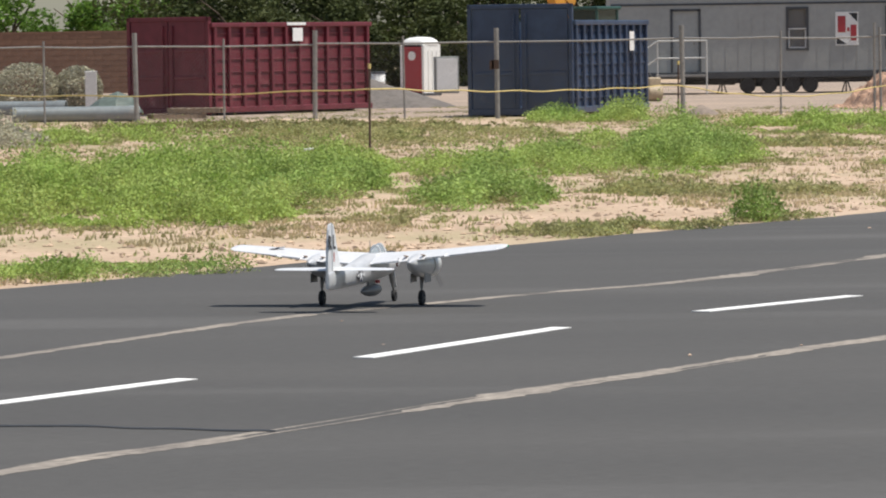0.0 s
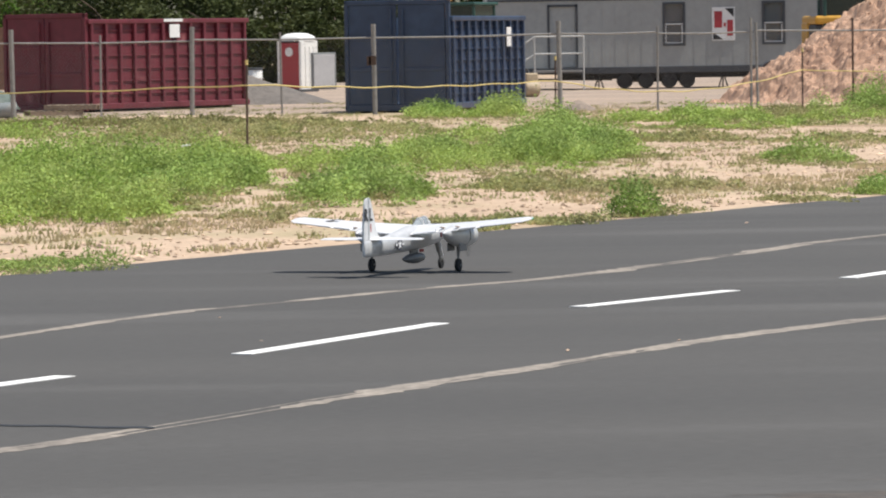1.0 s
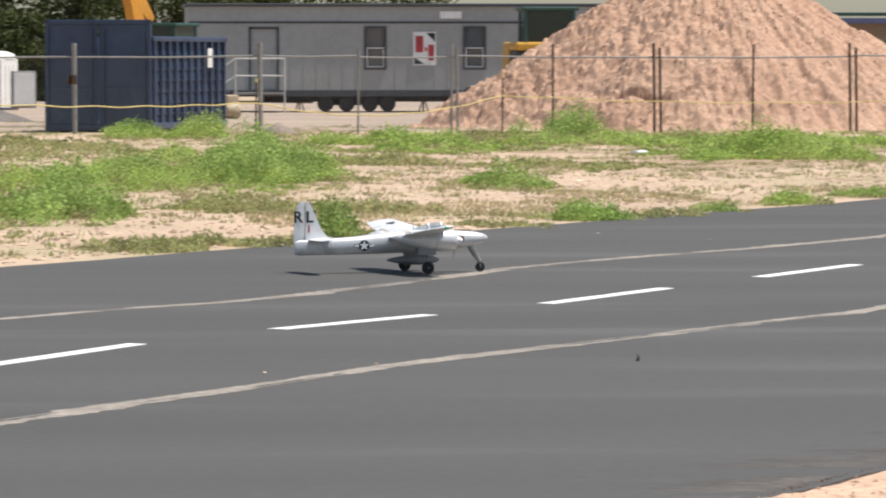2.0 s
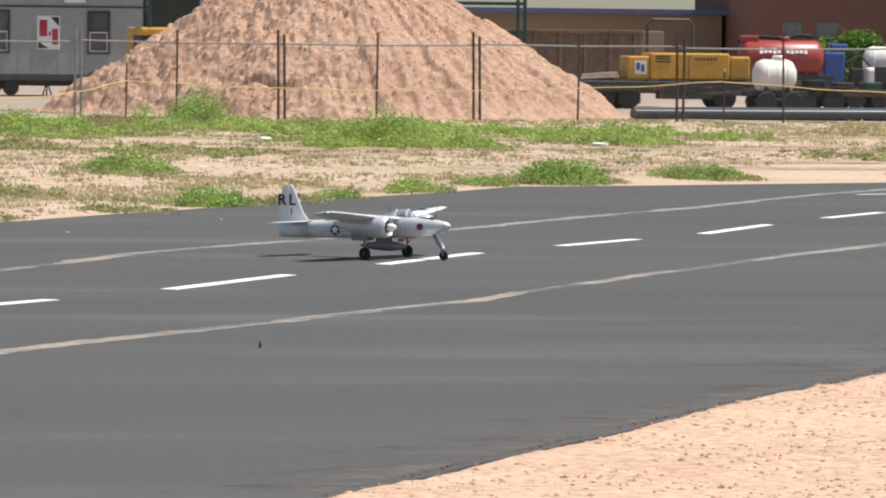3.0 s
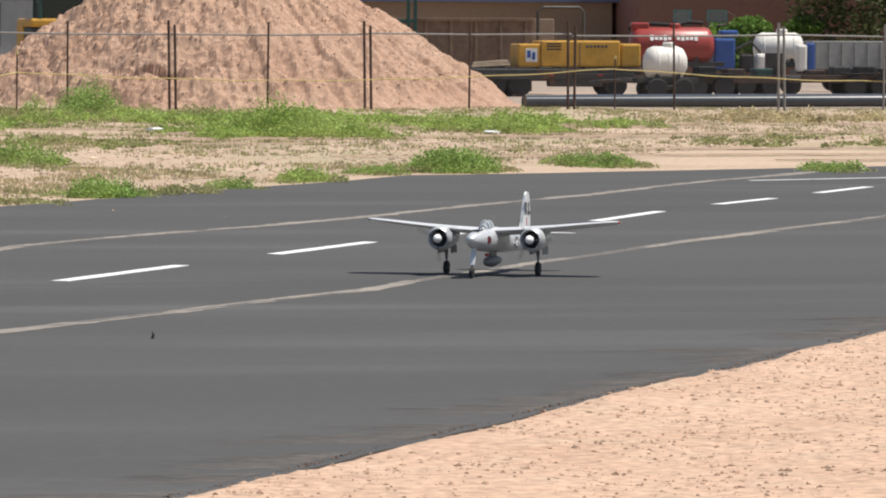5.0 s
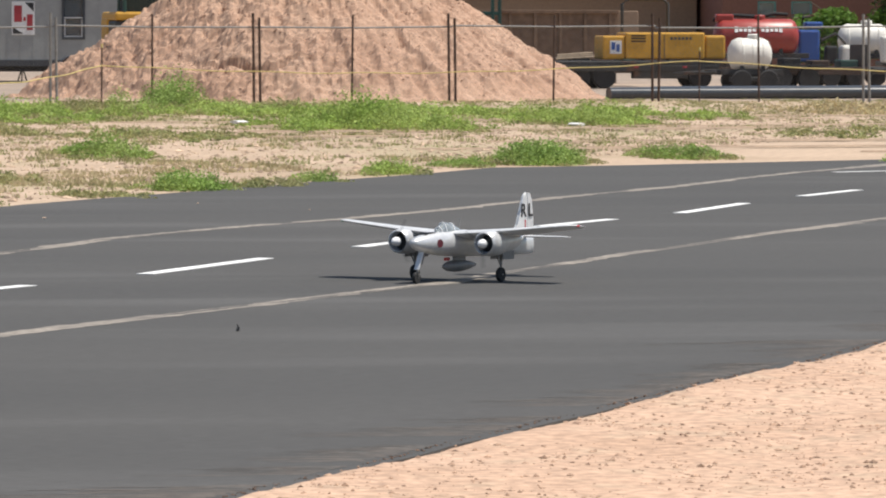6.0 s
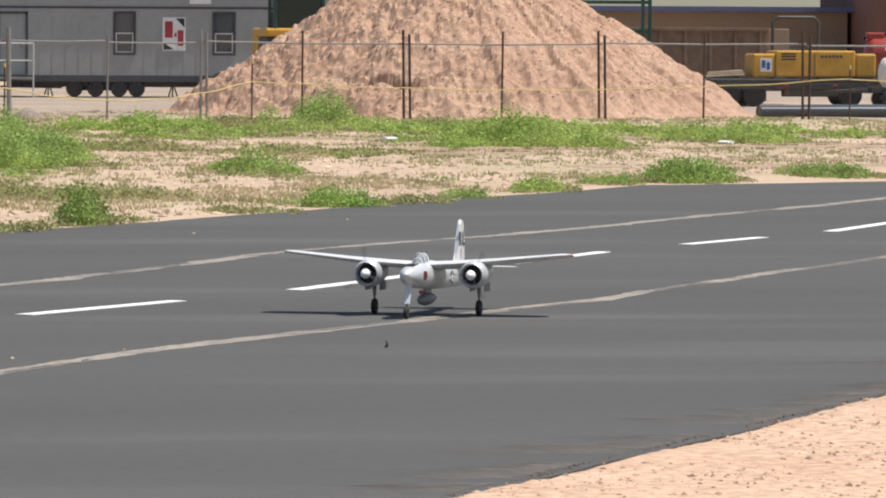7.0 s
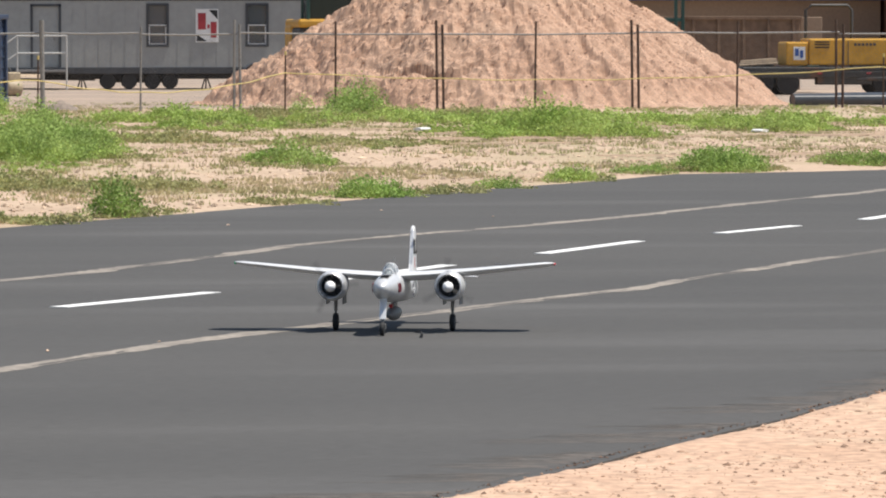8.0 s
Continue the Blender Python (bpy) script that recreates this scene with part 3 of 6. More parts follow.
    def star(bm, r, m):
        pts = []
        for i in range(10):
            a = math.pi / 2 + math.pi * i / 5
            q = r if i % 2 == 0 else r * 0.40
            pts.append(bm.verts.new(m @ Vector((q * math.cos(a), q * math.sin(a), 0))))
        c = bm.verts.new(m @ Vector((0, 0, 0)))
        for i in range(10):
            bm.faces.new((c, pts[i], pts[(i + 1) % 10]))

    def marking(parent, m, r, flat=False):
        """A navy disc with a white star and side bars."""
        def disc(rr, z):
            bm = B()
            bmesh.ops.create_circle(bm, cap_ends=True, segments=24, radius=rr, matrix=m @ Matrix.Translation((0, 0, z)))
            return bm
        bm = disc(r * 0.52, 0.0045)
        box(bm, -0.72 * r, 0, 0.003, 0.5 * r, 0.32 * r, 0.002, m)
        box(bm, 0.72 * r, 0, 0.003, 0.5 * r, 0.32 * r, 0.002, m)
        part("insignia_disc", bm, NAVY, parent, "navy disc and bars")
        bm = B()
        star(bm, r * 0.5, m @ Matrix.Translation((0, 0, 0.006)))
        box(bm, -0.72 * r, 0, 0.0052, 0.42 * r, 0.2 * r, 0.001, m)
        box(bm, 0.72 * r, 0, 0.0052, 0.42 * r, 0.2 * r, 0.001, m)
        part("insignia_star", bm, MARKWHITE, parent, "white star and bars")

    wings = [wing(s) for s in (1, -1)]
    bm = B()
    box(bm, 0, 0, 0, 0.17, 0.062, 0.006, pose(-0.10, -0.125, 0.296, -3, -10, 12), bevel=0.002)
    part("walkway", bm, MARKBLACK, wings[1], "black non-slip wing walkway")
    marking(body, pose(-0.42, -0.0515, 0.207, 90, 0, 0), 0.08)
    marking(body, pose(-0.42, 0.0515, 0.207, 90, 0, 180), 0.08)

    # fin and rudder
    def fin_shape(outline, t):
        bm = B()
        mid = len(outline)
        a = [bm.verts.new((x, t / 2, z)) for x, z in outline]
        b = [bm.verts.new((x, -t / 2, z)) for x, z in outline]
        bm.faces.new(a), bm.faces.new(list(reversed(b)))
        for i in range(mid):
            j = (i + 1) % mid
            bm.faces.new((a[i], b[i], b[j], a[j]))
        bmesh.ops.bevel(bm, geom=bm.edges[:], offset=t * 0.3, segments=2, affect="EDGES")
        return bm

    fin = part("fin", fin_shape([(-0.60, 0.255), (-0.70, 0.275), (-0.745, 0.33), (-0.80, 0.47), (-0.82, 0.52), (-0.845, 0.542), (-0.862, 0.54), (-0.868, 0.20), (-0.62, 0.22)], 0.020), SILVER, root)
    part("rudder", fin_shape([(-0.869, 0.538), (-0.905, 0.535), (-0.925, 0.50), (-0.945, 0.38), (-0.952, 0.26), (-0.95, 0.18), (-0.93, 0.155), (-0.869, 0.15)], 0.014), SILVER, root)
    for side in (1, -1):
        bm = B()
        rings = []
        for y, x0, c in ((0.01, -0.755, 0.17), (0.15, -0.765, 0.155), (0.30, -0.775, 0.125), (0.35, -0.785, 0.10), (0.37, -0.79, 0.05)):
            rings.append([(x0 + c * u, side * y, 0.258 + c * (w + 0.06 * u)) for u, w in ((0.5, 0), (0.3, 0.045), (-0.1, 0.045), (-0.5, 0.006), (-0.5, -0.006), (-0.1, -0.045), (0.3, -0.045))])
        ring_loft(bm, rings)
        part("tailplane", bm, SILVER, root, smooth=True)
        # tail letters
        for ch, x, z, size, mt in (("R", -0.915, 0.385, 0.085, MARKBLACK), ("L", -0.825, 0.385, 0.085, MARKBLACK)):
            cu = bpy.data.curves.new("letter", "FONT")
            cu.body, cu.size, cu.align_x, cu.offset = ch, size * 1.38, "CENTER", 0.003
            cu.extrude = 0.0008
            me_ob = new("letter", cu)
            dg = bpy.context.evaluated_depsgraph_get()
            me = bpy.data.meshes.new_from_object(me_ob.evaluated_get(dg))
            bpy.data.objects.remove(me_ob)
            me.materials.clear(), me.materials.append(mt)
            ob = new("letter", me)
            ob.parent = fin
            xx = x if side < 0 else (-1.72 - x)
            ob.matrix_basis = pose(xx - 0.005, side * 0.0118, z, 90, 0, 0 if side < 0 else 180)
        bm = B()
        box(bm, -0.835, side * 0.0115, 0.335, 0.011, 0.002, 0.055)
        part("tail_stripe", bm, MARKRED, fin, "narrow red tail mark")
        bm = B()
        bmesh.ops.create_cone(bm, cap_ends=True, segments=18, radius1=0.026, radius2=0.026, depth=0.016, matrix=pose(0.33, side * 0.0665, 0.25, 90, 0, -14 * side))
        part("nose_badge", bm, BADGE, body, "dark red round badge")

    # canopy, anti-glare panel, rear fairing
    bm = B()
    ring_loft(bm, [[(x, ry * math.cos(math.pi * j / 10), z0 + rz * math.sin(math.pi * j / 10)) for j in range(11)] for x, ry, z0, rz in
                   ((0.27, 0.014, 0.305, 0.008), (0.235, 0.028, 0.305, 0.040), (0.20, 0.033, 0.305, 0.064), (0.15, 0.035, 0.306, 0.070), (0.09, 0.032, 0.306, 0.060), (0.02, 0.024, 0.305, 0.040), (-0.05, 0.012, 0.302, 0.016))])
    canopy = part("canopy", bm, CANOPYGLASS, root, "clear bubble canopy with silver frames", smooth=True)
    for x, ry, rz in ((0.235, 0.028, 0.040), (0.19, 0.034, 0.067), (0.09, 0.033, 0.061)):
        bm = B()
        tube(bm, [(x, ry * 1.02 * math.cos(math.pi * j / 10), 0.306 + rz * 1.02 * math.sin(math.pi * j / 10)) for j in range(11)], 0.006, 6)
        part("canopy_frame", bm, SILVER, canopy)
    bm = B()
    lathe(bm, [(0.001, -0.03), (0.017, -0.02), (0.020, 0.0), (0.012, 0.02), (0.001, 0.03)], pose(0.14, 0, 0.335), 10)
    part("headrest", bm, MARKBLACK, canopy)
    bm = B()
    box(bm, 0.36, 0, 0.316, 0.13, 0.05, 0.006, pose(0, 0, 0, 0, 0, 0), bevel=0.002)
    part("antiglare_panel", bm, MARKBLACK, body, "matt dark panel ahead of the canopy")
    bm = B()
    tube(bm, [(-0.02, 0, 0.32), (-0.03, 0, 0.40)], 0.0025, 6)
    part("aerial", bm, STEEL, root)

    # engines
    props = []
    EX = -0.115  # the engines sit well behind the nose
    for side in (1, -1):
        y = side * 0.32
        bm = B()
        ring_loft(bm, [[(x + EX, y + r * 0.92 * math.cos(2 * math.pi * j / 24), zc + r * math.sin(2 * math.pi * j / 24)) for j in range(24)] for x, r, zc in
                       ((-0.17, 0.004, 0.275), (-0.14, 0.021, 0.272), (-0.08, 0.043, 0.264), (0.0, 0.062, 0.256), (0.09, 0.075, 0.251), (0.17, 0.081, 0.25))])
        nac = part("nacelle", bm, SILVERSHADE, root, smooth=True)
        bm = B()
        lathe(bm, [(0.074, 0.165), (0.080, 0.165), (0.083, 0.22), (0.081, 0.28), (0.075, 0.316), (0.067, 0.325), (0.061, 0.318), (0.058, 0.28), (0.058, 0.20)], pose(EX, y, 0.25), 28)
        part("cowling", bm, SILVERSHADE, nac, smooth=True)
        bm = B()
        bmesh.ops.create_cone(bm, cap_ends=True, segments=20, radius1=0.060, radius2=0.060, depth=0.02, matrix=pose(0.25 + EX, y, 0.25, 0, 90, 0))
        part("engine_core", bm, ENGINE, nac, "black engine case")
        for i in range(9):
            a = 2 * math.pi * i / 9
            bm = B()
            tube(bm, [(0.262 + EX, y + 0.02 * math.cos(a), 0.25 + 0.02 * math.sin(a)), (0.262 + EX, y + 0.054 * math.cos(a), 0.25 + 0.054 * math.sin(a))], 0.011, 8)
            part("cylinder", bm, ENGINE, nac, "black engine cylinder")
        for dy in (-0.055, 0.055):
            bm = B()
            lathe(bm, [(0.001, -0.05), (0.012, -0.03), (0.010, 0.02), (0.001, 0.05)], Matrix.Translation((-0.14, y + dy, 0.309 - 0.006 * side * (dy < 0))) @ pose(0, 0, 0, 0, 7, 0) @ Matrix.Diagonal((1, 1, 0.35, 1)), 10)
            part("exhaust_patch", bm, SOOT, nac, "sooty exhaust stain")
        bm = B()
        lathe(bm, [(0.001, -0.018), (0.009, -0.010), (0.009, 0.010), (0.001, 0.018)], Matrix.Translation((-0.17, side * 0.225, 0.292)) @ Matrix.Diagonal((1, 1, 0.5, 1)), 10)
        part("exhaust_port", bm, ENGINE, wings[0 if side > 0 else 1], "small dark exhaust port")
        # propeller: spinner and three blades about the shaft
        bm = B()
        lathe(bm, [(0.027, -0.012), (0.030, 0.0), (0.026, 0.024), (0.015, 0.044), (0.001, 0.053)], Matrix(), 16)
        prop = part("propeller", bm, MARKWHITE, root, "white spinner with dark blades", smooth=True, m=pose(0.335 + EX, y, 0.25))
        for i in range(3):
            bm = B()
            a = pose(0, 0, 0, 120 * i, 0, 0)
            rings = []
            for q, c, tw in ((0.018, 0.014, 50), (0.05, 0.024, 38), (0.10, 0.028, 26), (0.14, 0.024, 19), (0.158, 0.012, 16)):
                t = radians(tw)
                rings.append([a @ Vector((u * c * math.sin(t) + w * math.cos(t), u * c * math.cos(t) - w * math.sin(t), q)) for u, w in ((-0.5, 0), (0, 0.002), (0.5, 0), (0, -0.002))])
            ring_loft(bm, rings)
            part("blade", bm, BLADE, prop, "dark translucent propeller blade")
        props.append((prop, y))
        # main leg with wheel and doors
        bm = B()
        tube(bm, [(-0.01, y, 0.20), (0.0, y, 0.11)], 0.010, 10)
        tube(bm, [(0.0, y, 0.12), (0.0, y, 0.047)], 0.007, 10)
        tube(bm, [(0.06, y, 0.18), (0.0, y, 0.10)], 0.004, 8)
        tube(bm, [(0.0, y - 0.02, 0.047), (0.0, y + 0.02, 0.047)], 0.006, 8)
        leg = part("main_gear_leg", bm, STEEL, root, smooth=True)
        for k in (1, -1):
            bm = B()
            # doors coloured dark to imitate the shade under the nacelle
            box(bm, -0.02, y + 0.045 * k, 0.172, 0.14, 0.005, 0.055, bevel=0.002)
            part("gear_door", bm, TANKDOORSHADE, leg)
        wheel(root, "main_wheel", (0.0, y, 0.047), 0.047, 0.026)
    bm = B()
    tube(bm, [(0.40, 0, 0.21), (0.455, 0, 0.12)], 0.013, 10)
    tube(bm, [(0.45, 0, 0.13), (0.495, 0, 0.06)], 0.008, 10)
    tube(bm, [(0.495, -0.016, 0.06), (0.50, -0.016, 0.037)], 0.004, 6)
    tube(bm, [(0.495, 0.016, 0.06), (0.50, 0.016, 0.037)], 0.004, 6)
    tube(bm, [(0.495, -0.018, 0.06), (0.495, 0.018, 0.06)], 0.005, 6)
    nose = part("nose_gear_leg", bm, STEEL, root, smooth=True)
    bm = B()
    box(bm, 0.0, 0, 0, 0.008, 0.036, 0.13, pose(0.468, 0, 0.145, 0, -28, 0), bevel=0.002)
    part("gear_door", bm, SILVER, nose)
    wheel(root, "nose_wheel", (0.50, 0, 0.037), 0.037, 0.022)
    # belly tank
    bm = B()
    lathe(bm, [(0.001, -0.215), (0.012, -0.19), (0.028, -0.11), (0.037, -0.02), (0.038, 0.06), (0.030, 0.14), (0.015, 0.185), (0.001, 0.20)], pose(-0.02, 0, 0.095), 18)
    tank = part("belly_tank", bm, TANKDOORSHADE, root, "dull grey drop tank", smooth=True)
    bm = B()
    box(bm, -0.02, 0, 0.145, 0.14, 0.016, 0.05, bevel=0.004)
    part("pylon", bm, TANKDOORSHADE, tank)
    bm = B()
    box(bm, 0.13, 0, 0.142, 0.05, 0.02, 0.02, bevel=0.004)
    part("red_tab", bm, MARKRED, tank, "small bright red tag")
    return root, props


def wheel(root, name, at, r, w):
    bm = B()
    m = pose(0, 0, 0, 0, 0, 90)
    lathe(bm, [(r * 0.62, -w / 2), (r * 0.9, -w / 2), (r, -w * 0.25), (r, w * 0.25), (r * 0.9, w / 2), (r * 0.62, w / 2)], m, 24)
    tyre = part(name, bm, BLACK, root, "black rubber tyre with pale hub", smooth=True, m=Matrix.Translation(at))
    bm = B()
    lathe(bm, [(0.002, -w * 0.42), (r * 0.3, -w * 0.46), (r * 0.60, -w * 0.36), (r * 0.60, w * 0.36), (r * 0.3, w * 0.46), (0.002, w * 0.42)], m, 16)
    for i in range(5):
        a = 2 * math.pi * i / 5
        box(bm, r * 0.4 * math.cos(a), 0, r * 0.4 * math.sin(a), r * 0.12, w * 0.98, r * 0.12)
    part("hub", bm, STEEL, tyre)
    WHEELS.append((tyre, at, r))


WHEELS = []
MODEL, PROPS = aircraft()


# ---- fence, stakes and rope ----
FY = 110.5


def fence():
    root = thing("chain_link_fence", pose(0, FY, 0), "galvanised chain-link construction fence with steel posts", "fence")
    thick = [-6.6, -2.73, 1.24, 5.27]
    pairs = [9.5, 13.96, 18.29, 22.85, 27.65, 32.4]
    thin = [-12.6, -10.6, -8.6, -4.7, -0.78, 7.39, 11.65, 16.05, 20.55, 25.2, 30.0, 34.6]
    for x, r, top in [(x, 0.055, 1.95) for x in thick] + [(x - 0.07, 0.03, 1.95) for x in pairs] + [(x + 0.07, 0.03, 1.85) for x in pairs] + [(x, 0.024, 1.80 + 0.12 * (x > 8)) for x in thin]:
        bm = B()
        lean = 0.05 * math.sin(x * 7.3)
        tube(bm, [(x, 0, -0.05), (x - lean * 0.6, 0, top)], r, 10)
        part("post", bm, RUSTY if 10 < x < 26.5 and r < 0.05 else STEEL, root, smooth=True)
    spans = [-12.6, -8.6, -6.6, -2.73, 1.24, 5.27, 7.39, 9.5, 13.96, 18.29, 22.85, 27.65, 32.4, 34.6]
    for i, (a, b) in enumerate(zip(spans, spans[1:])):
        bm = B()
        za, zb = 1.66 + 0.02 * math.sin(i * 3.0), 1.66 + 0.02 * math.sin(i * 5.0 + 1)
        tube(bm, [(a, 0, za), ((a + b) / 2, 0, (za + zb) / 2 - 0.02), (b, 0, zb)], 0.019, 8)
        part("top_rail", bm, STEEL, root, smooth=True)
    # woven wire
    vs, fs = [], []
    h, pitch, w = 1.62, 0.085, 0.0011
    k = int(47.2 / pitch)
    for i in range(k):
        for sgn in (1, -1):
            x0 = -12.6 + i * pitch
            x1 = x0 + sgn * h * 0.95
            za, zb = 0.03, 0.03 + h
            if x1 < -12.6:
                zb = 0.03 + h * (x0 + 12.6) / (x0 - x1)
                x1 = -12.6
            n = len(vs)
            d = w * 1.4
            vs += [(x0 - d, 0, za), (x0 + d, 0, za), (x0, 0.004, za), (x1 - d, 0, zb), (x1 + d, 0, zb), (x1, 0.004, zb)]
            fs += [(n, n + 1, n + 4, n + 3), (n + 1, n + 2, n + 5, n + 4), (n + 2, n, n + 3, n + 5)]
    soup("wire_mesh", vs, fs, STEEL, "fine woven wire mesh", parent=root)
    for x in (1.2, 1.12):
        bm = B()
        box(bm, x, -0.065, 1.16 if x > 1.15 else 1.15, 0.16 if x > 1.15 else 0.1, 0.01, 0.20, bevel=0.004)
        part("clamp_plate", bm, RUSTY, root)


fence()


def stake(x, y, top):
    root = thing("stake", pose(x, y, 0), "thin dark steel stake driven into the dirt", "stake", "rope stakes")
    bm = B()
    tube(bm, [(0, 0, -0.1), (0.01, 0, top)], 0.018, 8)
    part("rod", bm, RUSTY, root)
    bm = B()
    tube(bm, [(0.01, 0, top - 0.02), (0.01, 0, top + 0.06)], 0.024, 8)
    part("cap", bm, ROPE, root)


STAKES = [(-12.4, 98.0, 1.05, 0.95), (-1.12, 80.0, 1.26, 0.93), (4.84, 103.6, 1.15, 0.72), (10.42, 109.2, 1.22, 0.82), (23.6, 109.4, 1.15, 0.92), (37.5, 112.0, 1.1, 0.85)]
for sx_, sy_, st_, _ in STAKES:
    stake(sx_, sy_, st_)


def ropes():
    sags = [0.14, 0.08, 0.34, 0.22, 0.25]
    root = thing("boundary_rope", pose(0, 0, 0), "pale yellow rope strung slackly between stakes", "rope")
    for (x0, y0, _, z0), (x1, y1, _, z1), sag in zip(STAKES, STAKES[1:], sags):
        bm = B()
        pts = []
        for i in range(41):
            u = i / 40
            pts.append((x0 + (x1 - x0) * u, y0 + (y1 - y0) * u - 0.02, z0 + (z1 - z0) * u - 4 * sag * u * (1 - u) + 0.012 * math.sin(u * 37 + x0)))
        tube(bm, pts, 0.013, 6)
        part("strand", bm, ROPE, root, smooth=True)


ropes()


# ---- portable toilet and small things round the containers ----
def toilet():
    root = thing("portable_toilet", pose(-0.68, 178.0, -0.19, 0, 0, -35), "red and white plastic portable toilet standing on dirt", "portable toilet")
    h, w = 1.72, 0.98
    bm = B()
    box(bm, 0, 0, 0.06, 1.05, 1.05, 0.12, bevel=0.02)
    part("skid", bm, TRIM, root)
    for x, y, sx, sy in ((-w / 2, 0, 0.04, w), (w / 2, 0, 0.04, w), (0, w / 2, w - 0.05, 0.04)):
        bm = B()
        box(bm, x, y, h / 2 + 0.08, sx, sy, h, bevel=0.01)
        wl = part("wall", bm, PLASTIC, root)
        for k in (-0.25, 0, 0.25):
            bm = B()
            box(bm, x * 1.04 + (k if sx > 0.1 else 0), y * 1.04 + (k if sy > 0.1 else 0), 0.9, 0.05, 0.05, 1.4, bevel=0.015)
            part("rib", bm, PLASTIC, wl)
    bm = B()
    box(bm, 0, -w / 2, h / 2 + 0.08, w - 0.16, 0.04, h - 0.12, bevel=0.015)
    door = part("door", bm, PORTARED, root, "red plastic door")
    bm = B()
    lathe(bm, [(0.001, -0.012), (0.16, -0.01), (0.16, 0.01), (0.001, 0.012)], pose(0, -w / 2 - 0.03, 1.42, 0, 0, 90), 20)
    part("emblem", bm, WHITE, door, "white oval emblem")
    for x in (-w / 2 + 0.03, w / 2 - 0.03):
        bm = B()
        box(bm, x, -w / 2, h / 2 + 0.08, 0.09, 0.07, h, bevel=0.015)
        part("door_post", bm, PLASTIC, root)
    bm = B()
    ring_loft(bm, [[(s * w * 0.54 * math.cos(a) * (abs(math.cos(a)) ** -0.6 if abs(math.cos(a)) > 1e-3 else 0), s * w * 0.54 * math.sin(a) * (abs(math.sin(a)) ** -0.6 if abs(math.sin(a)) > 1e-3 else 0), z)
                    for a in [2 * math.pi * (j + 0.5) / 24 for j in range(24)]] for s, z in ((1.0, 1.80), (1.0, 1.86), (0.9, 1.96), (0.6, 2.05), (0.2, 2.08))])
    part("roof", bm, PLASTIC, root, smooth=True)


toilet()


def cabinet():
    root = thing("utility_cabinet", pose(0.2, 166, 0, 0, 0, 6), "plain pale grey steel utility cabinet", "cabinet")
    bm = B()
    box(bm, 0, 0, 0.62, 0.78, 0.5, 1.2, bevel=0.02)
    body = part("body", bm, GREYBOX, root)
    bm = B()
    box(bm, 0, -0.26, 0.62, 0.68, 0.02, 1.08, bevel=0.005)
    part("door", bm, WHITE, root)


cabinet()


def barrel(x, y, z, r, h, mat_, label):
    root = thing("barrel", pose(x, y, z), label, "barrel")
    bm = B()
    lathe(bm, [(r * 0.95, 0), (r, 0.02), (r, h * 0.32), (r * 1.04, h * 0.34), (r, h * 0.36), (r, h * 0.64), (r * 1.04, h * 0.66), (r, h * 0.68), (r, h - 0.02), (r * 0.95, h)], pose(0, 0, 0, 0, -90, 0), 20)
    part("drum", bm, mat_, root, smooth=True)
    bm = B()
    lathe(bm, [(r * 0.9, h + 0.002), (r * 1.06, h + 0.004), (r * 1.06, h + 0.06), (r * 0.9, h + 0.07)], pose(0, 0, 0, 0, -90, 0), 20)
    part("lid", bm, TRIM, root, "dark lid")


barrel(-1.95, 160, 0, 0.22, 0.72, PLASTIC, "white plastic barrel with a dark lid")


def heap(x, y, rx, ry, h, mat_, label, skew=0.0, seed=0):
    bm = B()
    n = 36
    rows = []
    for i in range(n + 1):
        v = -1 + 2 * i / n
        row = []
        for j in range(n + 1):
            u = -1 + 2 * j / n
            q = math.hypot(u + skew * (1 - abs(u)), v)
            z = h * max(0, 1 - q) ** 0.9 + 0.12 * h * noise.noise((u * 4, v * 4, seed)) * max(0, 1 - q * 0.9) - 0.03
            row.append(bm.verts.new((x + rx * u, y + ry * v, z)))
        rows.append(row)
    for a, b in zip(rows, rows[1:]):
        for j in range(n):
            bm.faces.new((a[j], a[j + 1], b[j + 1], b[j]))
    return tagged(part("dirt_bank", bm, mat_, label=label, smooth=True), category="dirt bank")


GREYDIRT = material("grey_dirt", (0.26, 0.21, 0.17), 0.95, fine=10, vary=0.25, bump=0.8)
# a darker grey for the low pile beside the red container
DARKHEAP = material("dark_heap", (0.15, 0.132, 0.118), 0.95, other=(0.12, 0.108, 0.098), scale=1.5, fine=10, vary=0.25, bump=0.6)
heap(-2.0, 131.0, 2.5, 2.2, 1.0, DARKHEAP, "low dark grey pile beside the container", 0.2, 3)
heap(5.75, 112.2, 0.45, 0.6, 0.24, GREYDIRT, "small dark heap of clods", 0, 5)
heap(-3.3, 109.0, 3.4, 0.8, 0.10, DIRT, "low windrow of dry dirt and straw", 0, 9)


def pallet(x, y, z, turn):
    root = thing("pallet", pose(x, y, z, 0, 0, turn), "weathered grey wooden pallet lying on dirt", "pallet", "pallets by the container")
    for j in range(3):
        bm = B()
        box(bm, 0, -0.45 + 0.45 * j, 0.055, 1.2, 0.09, 0.09)
        part("bearer", bm, WOOD, root)
    for j in range(7):
        bm = B()
        box(bm, -0.55 + 1.1 * j / 6, 0, 0.111, 0.11, 1.0, 0.02)
        part("slat", bm, WOOD, root)


pallet(-6.0, 115.6, 0.0, 12)
pallet(-5.55, 115.7, 0.125, -6)


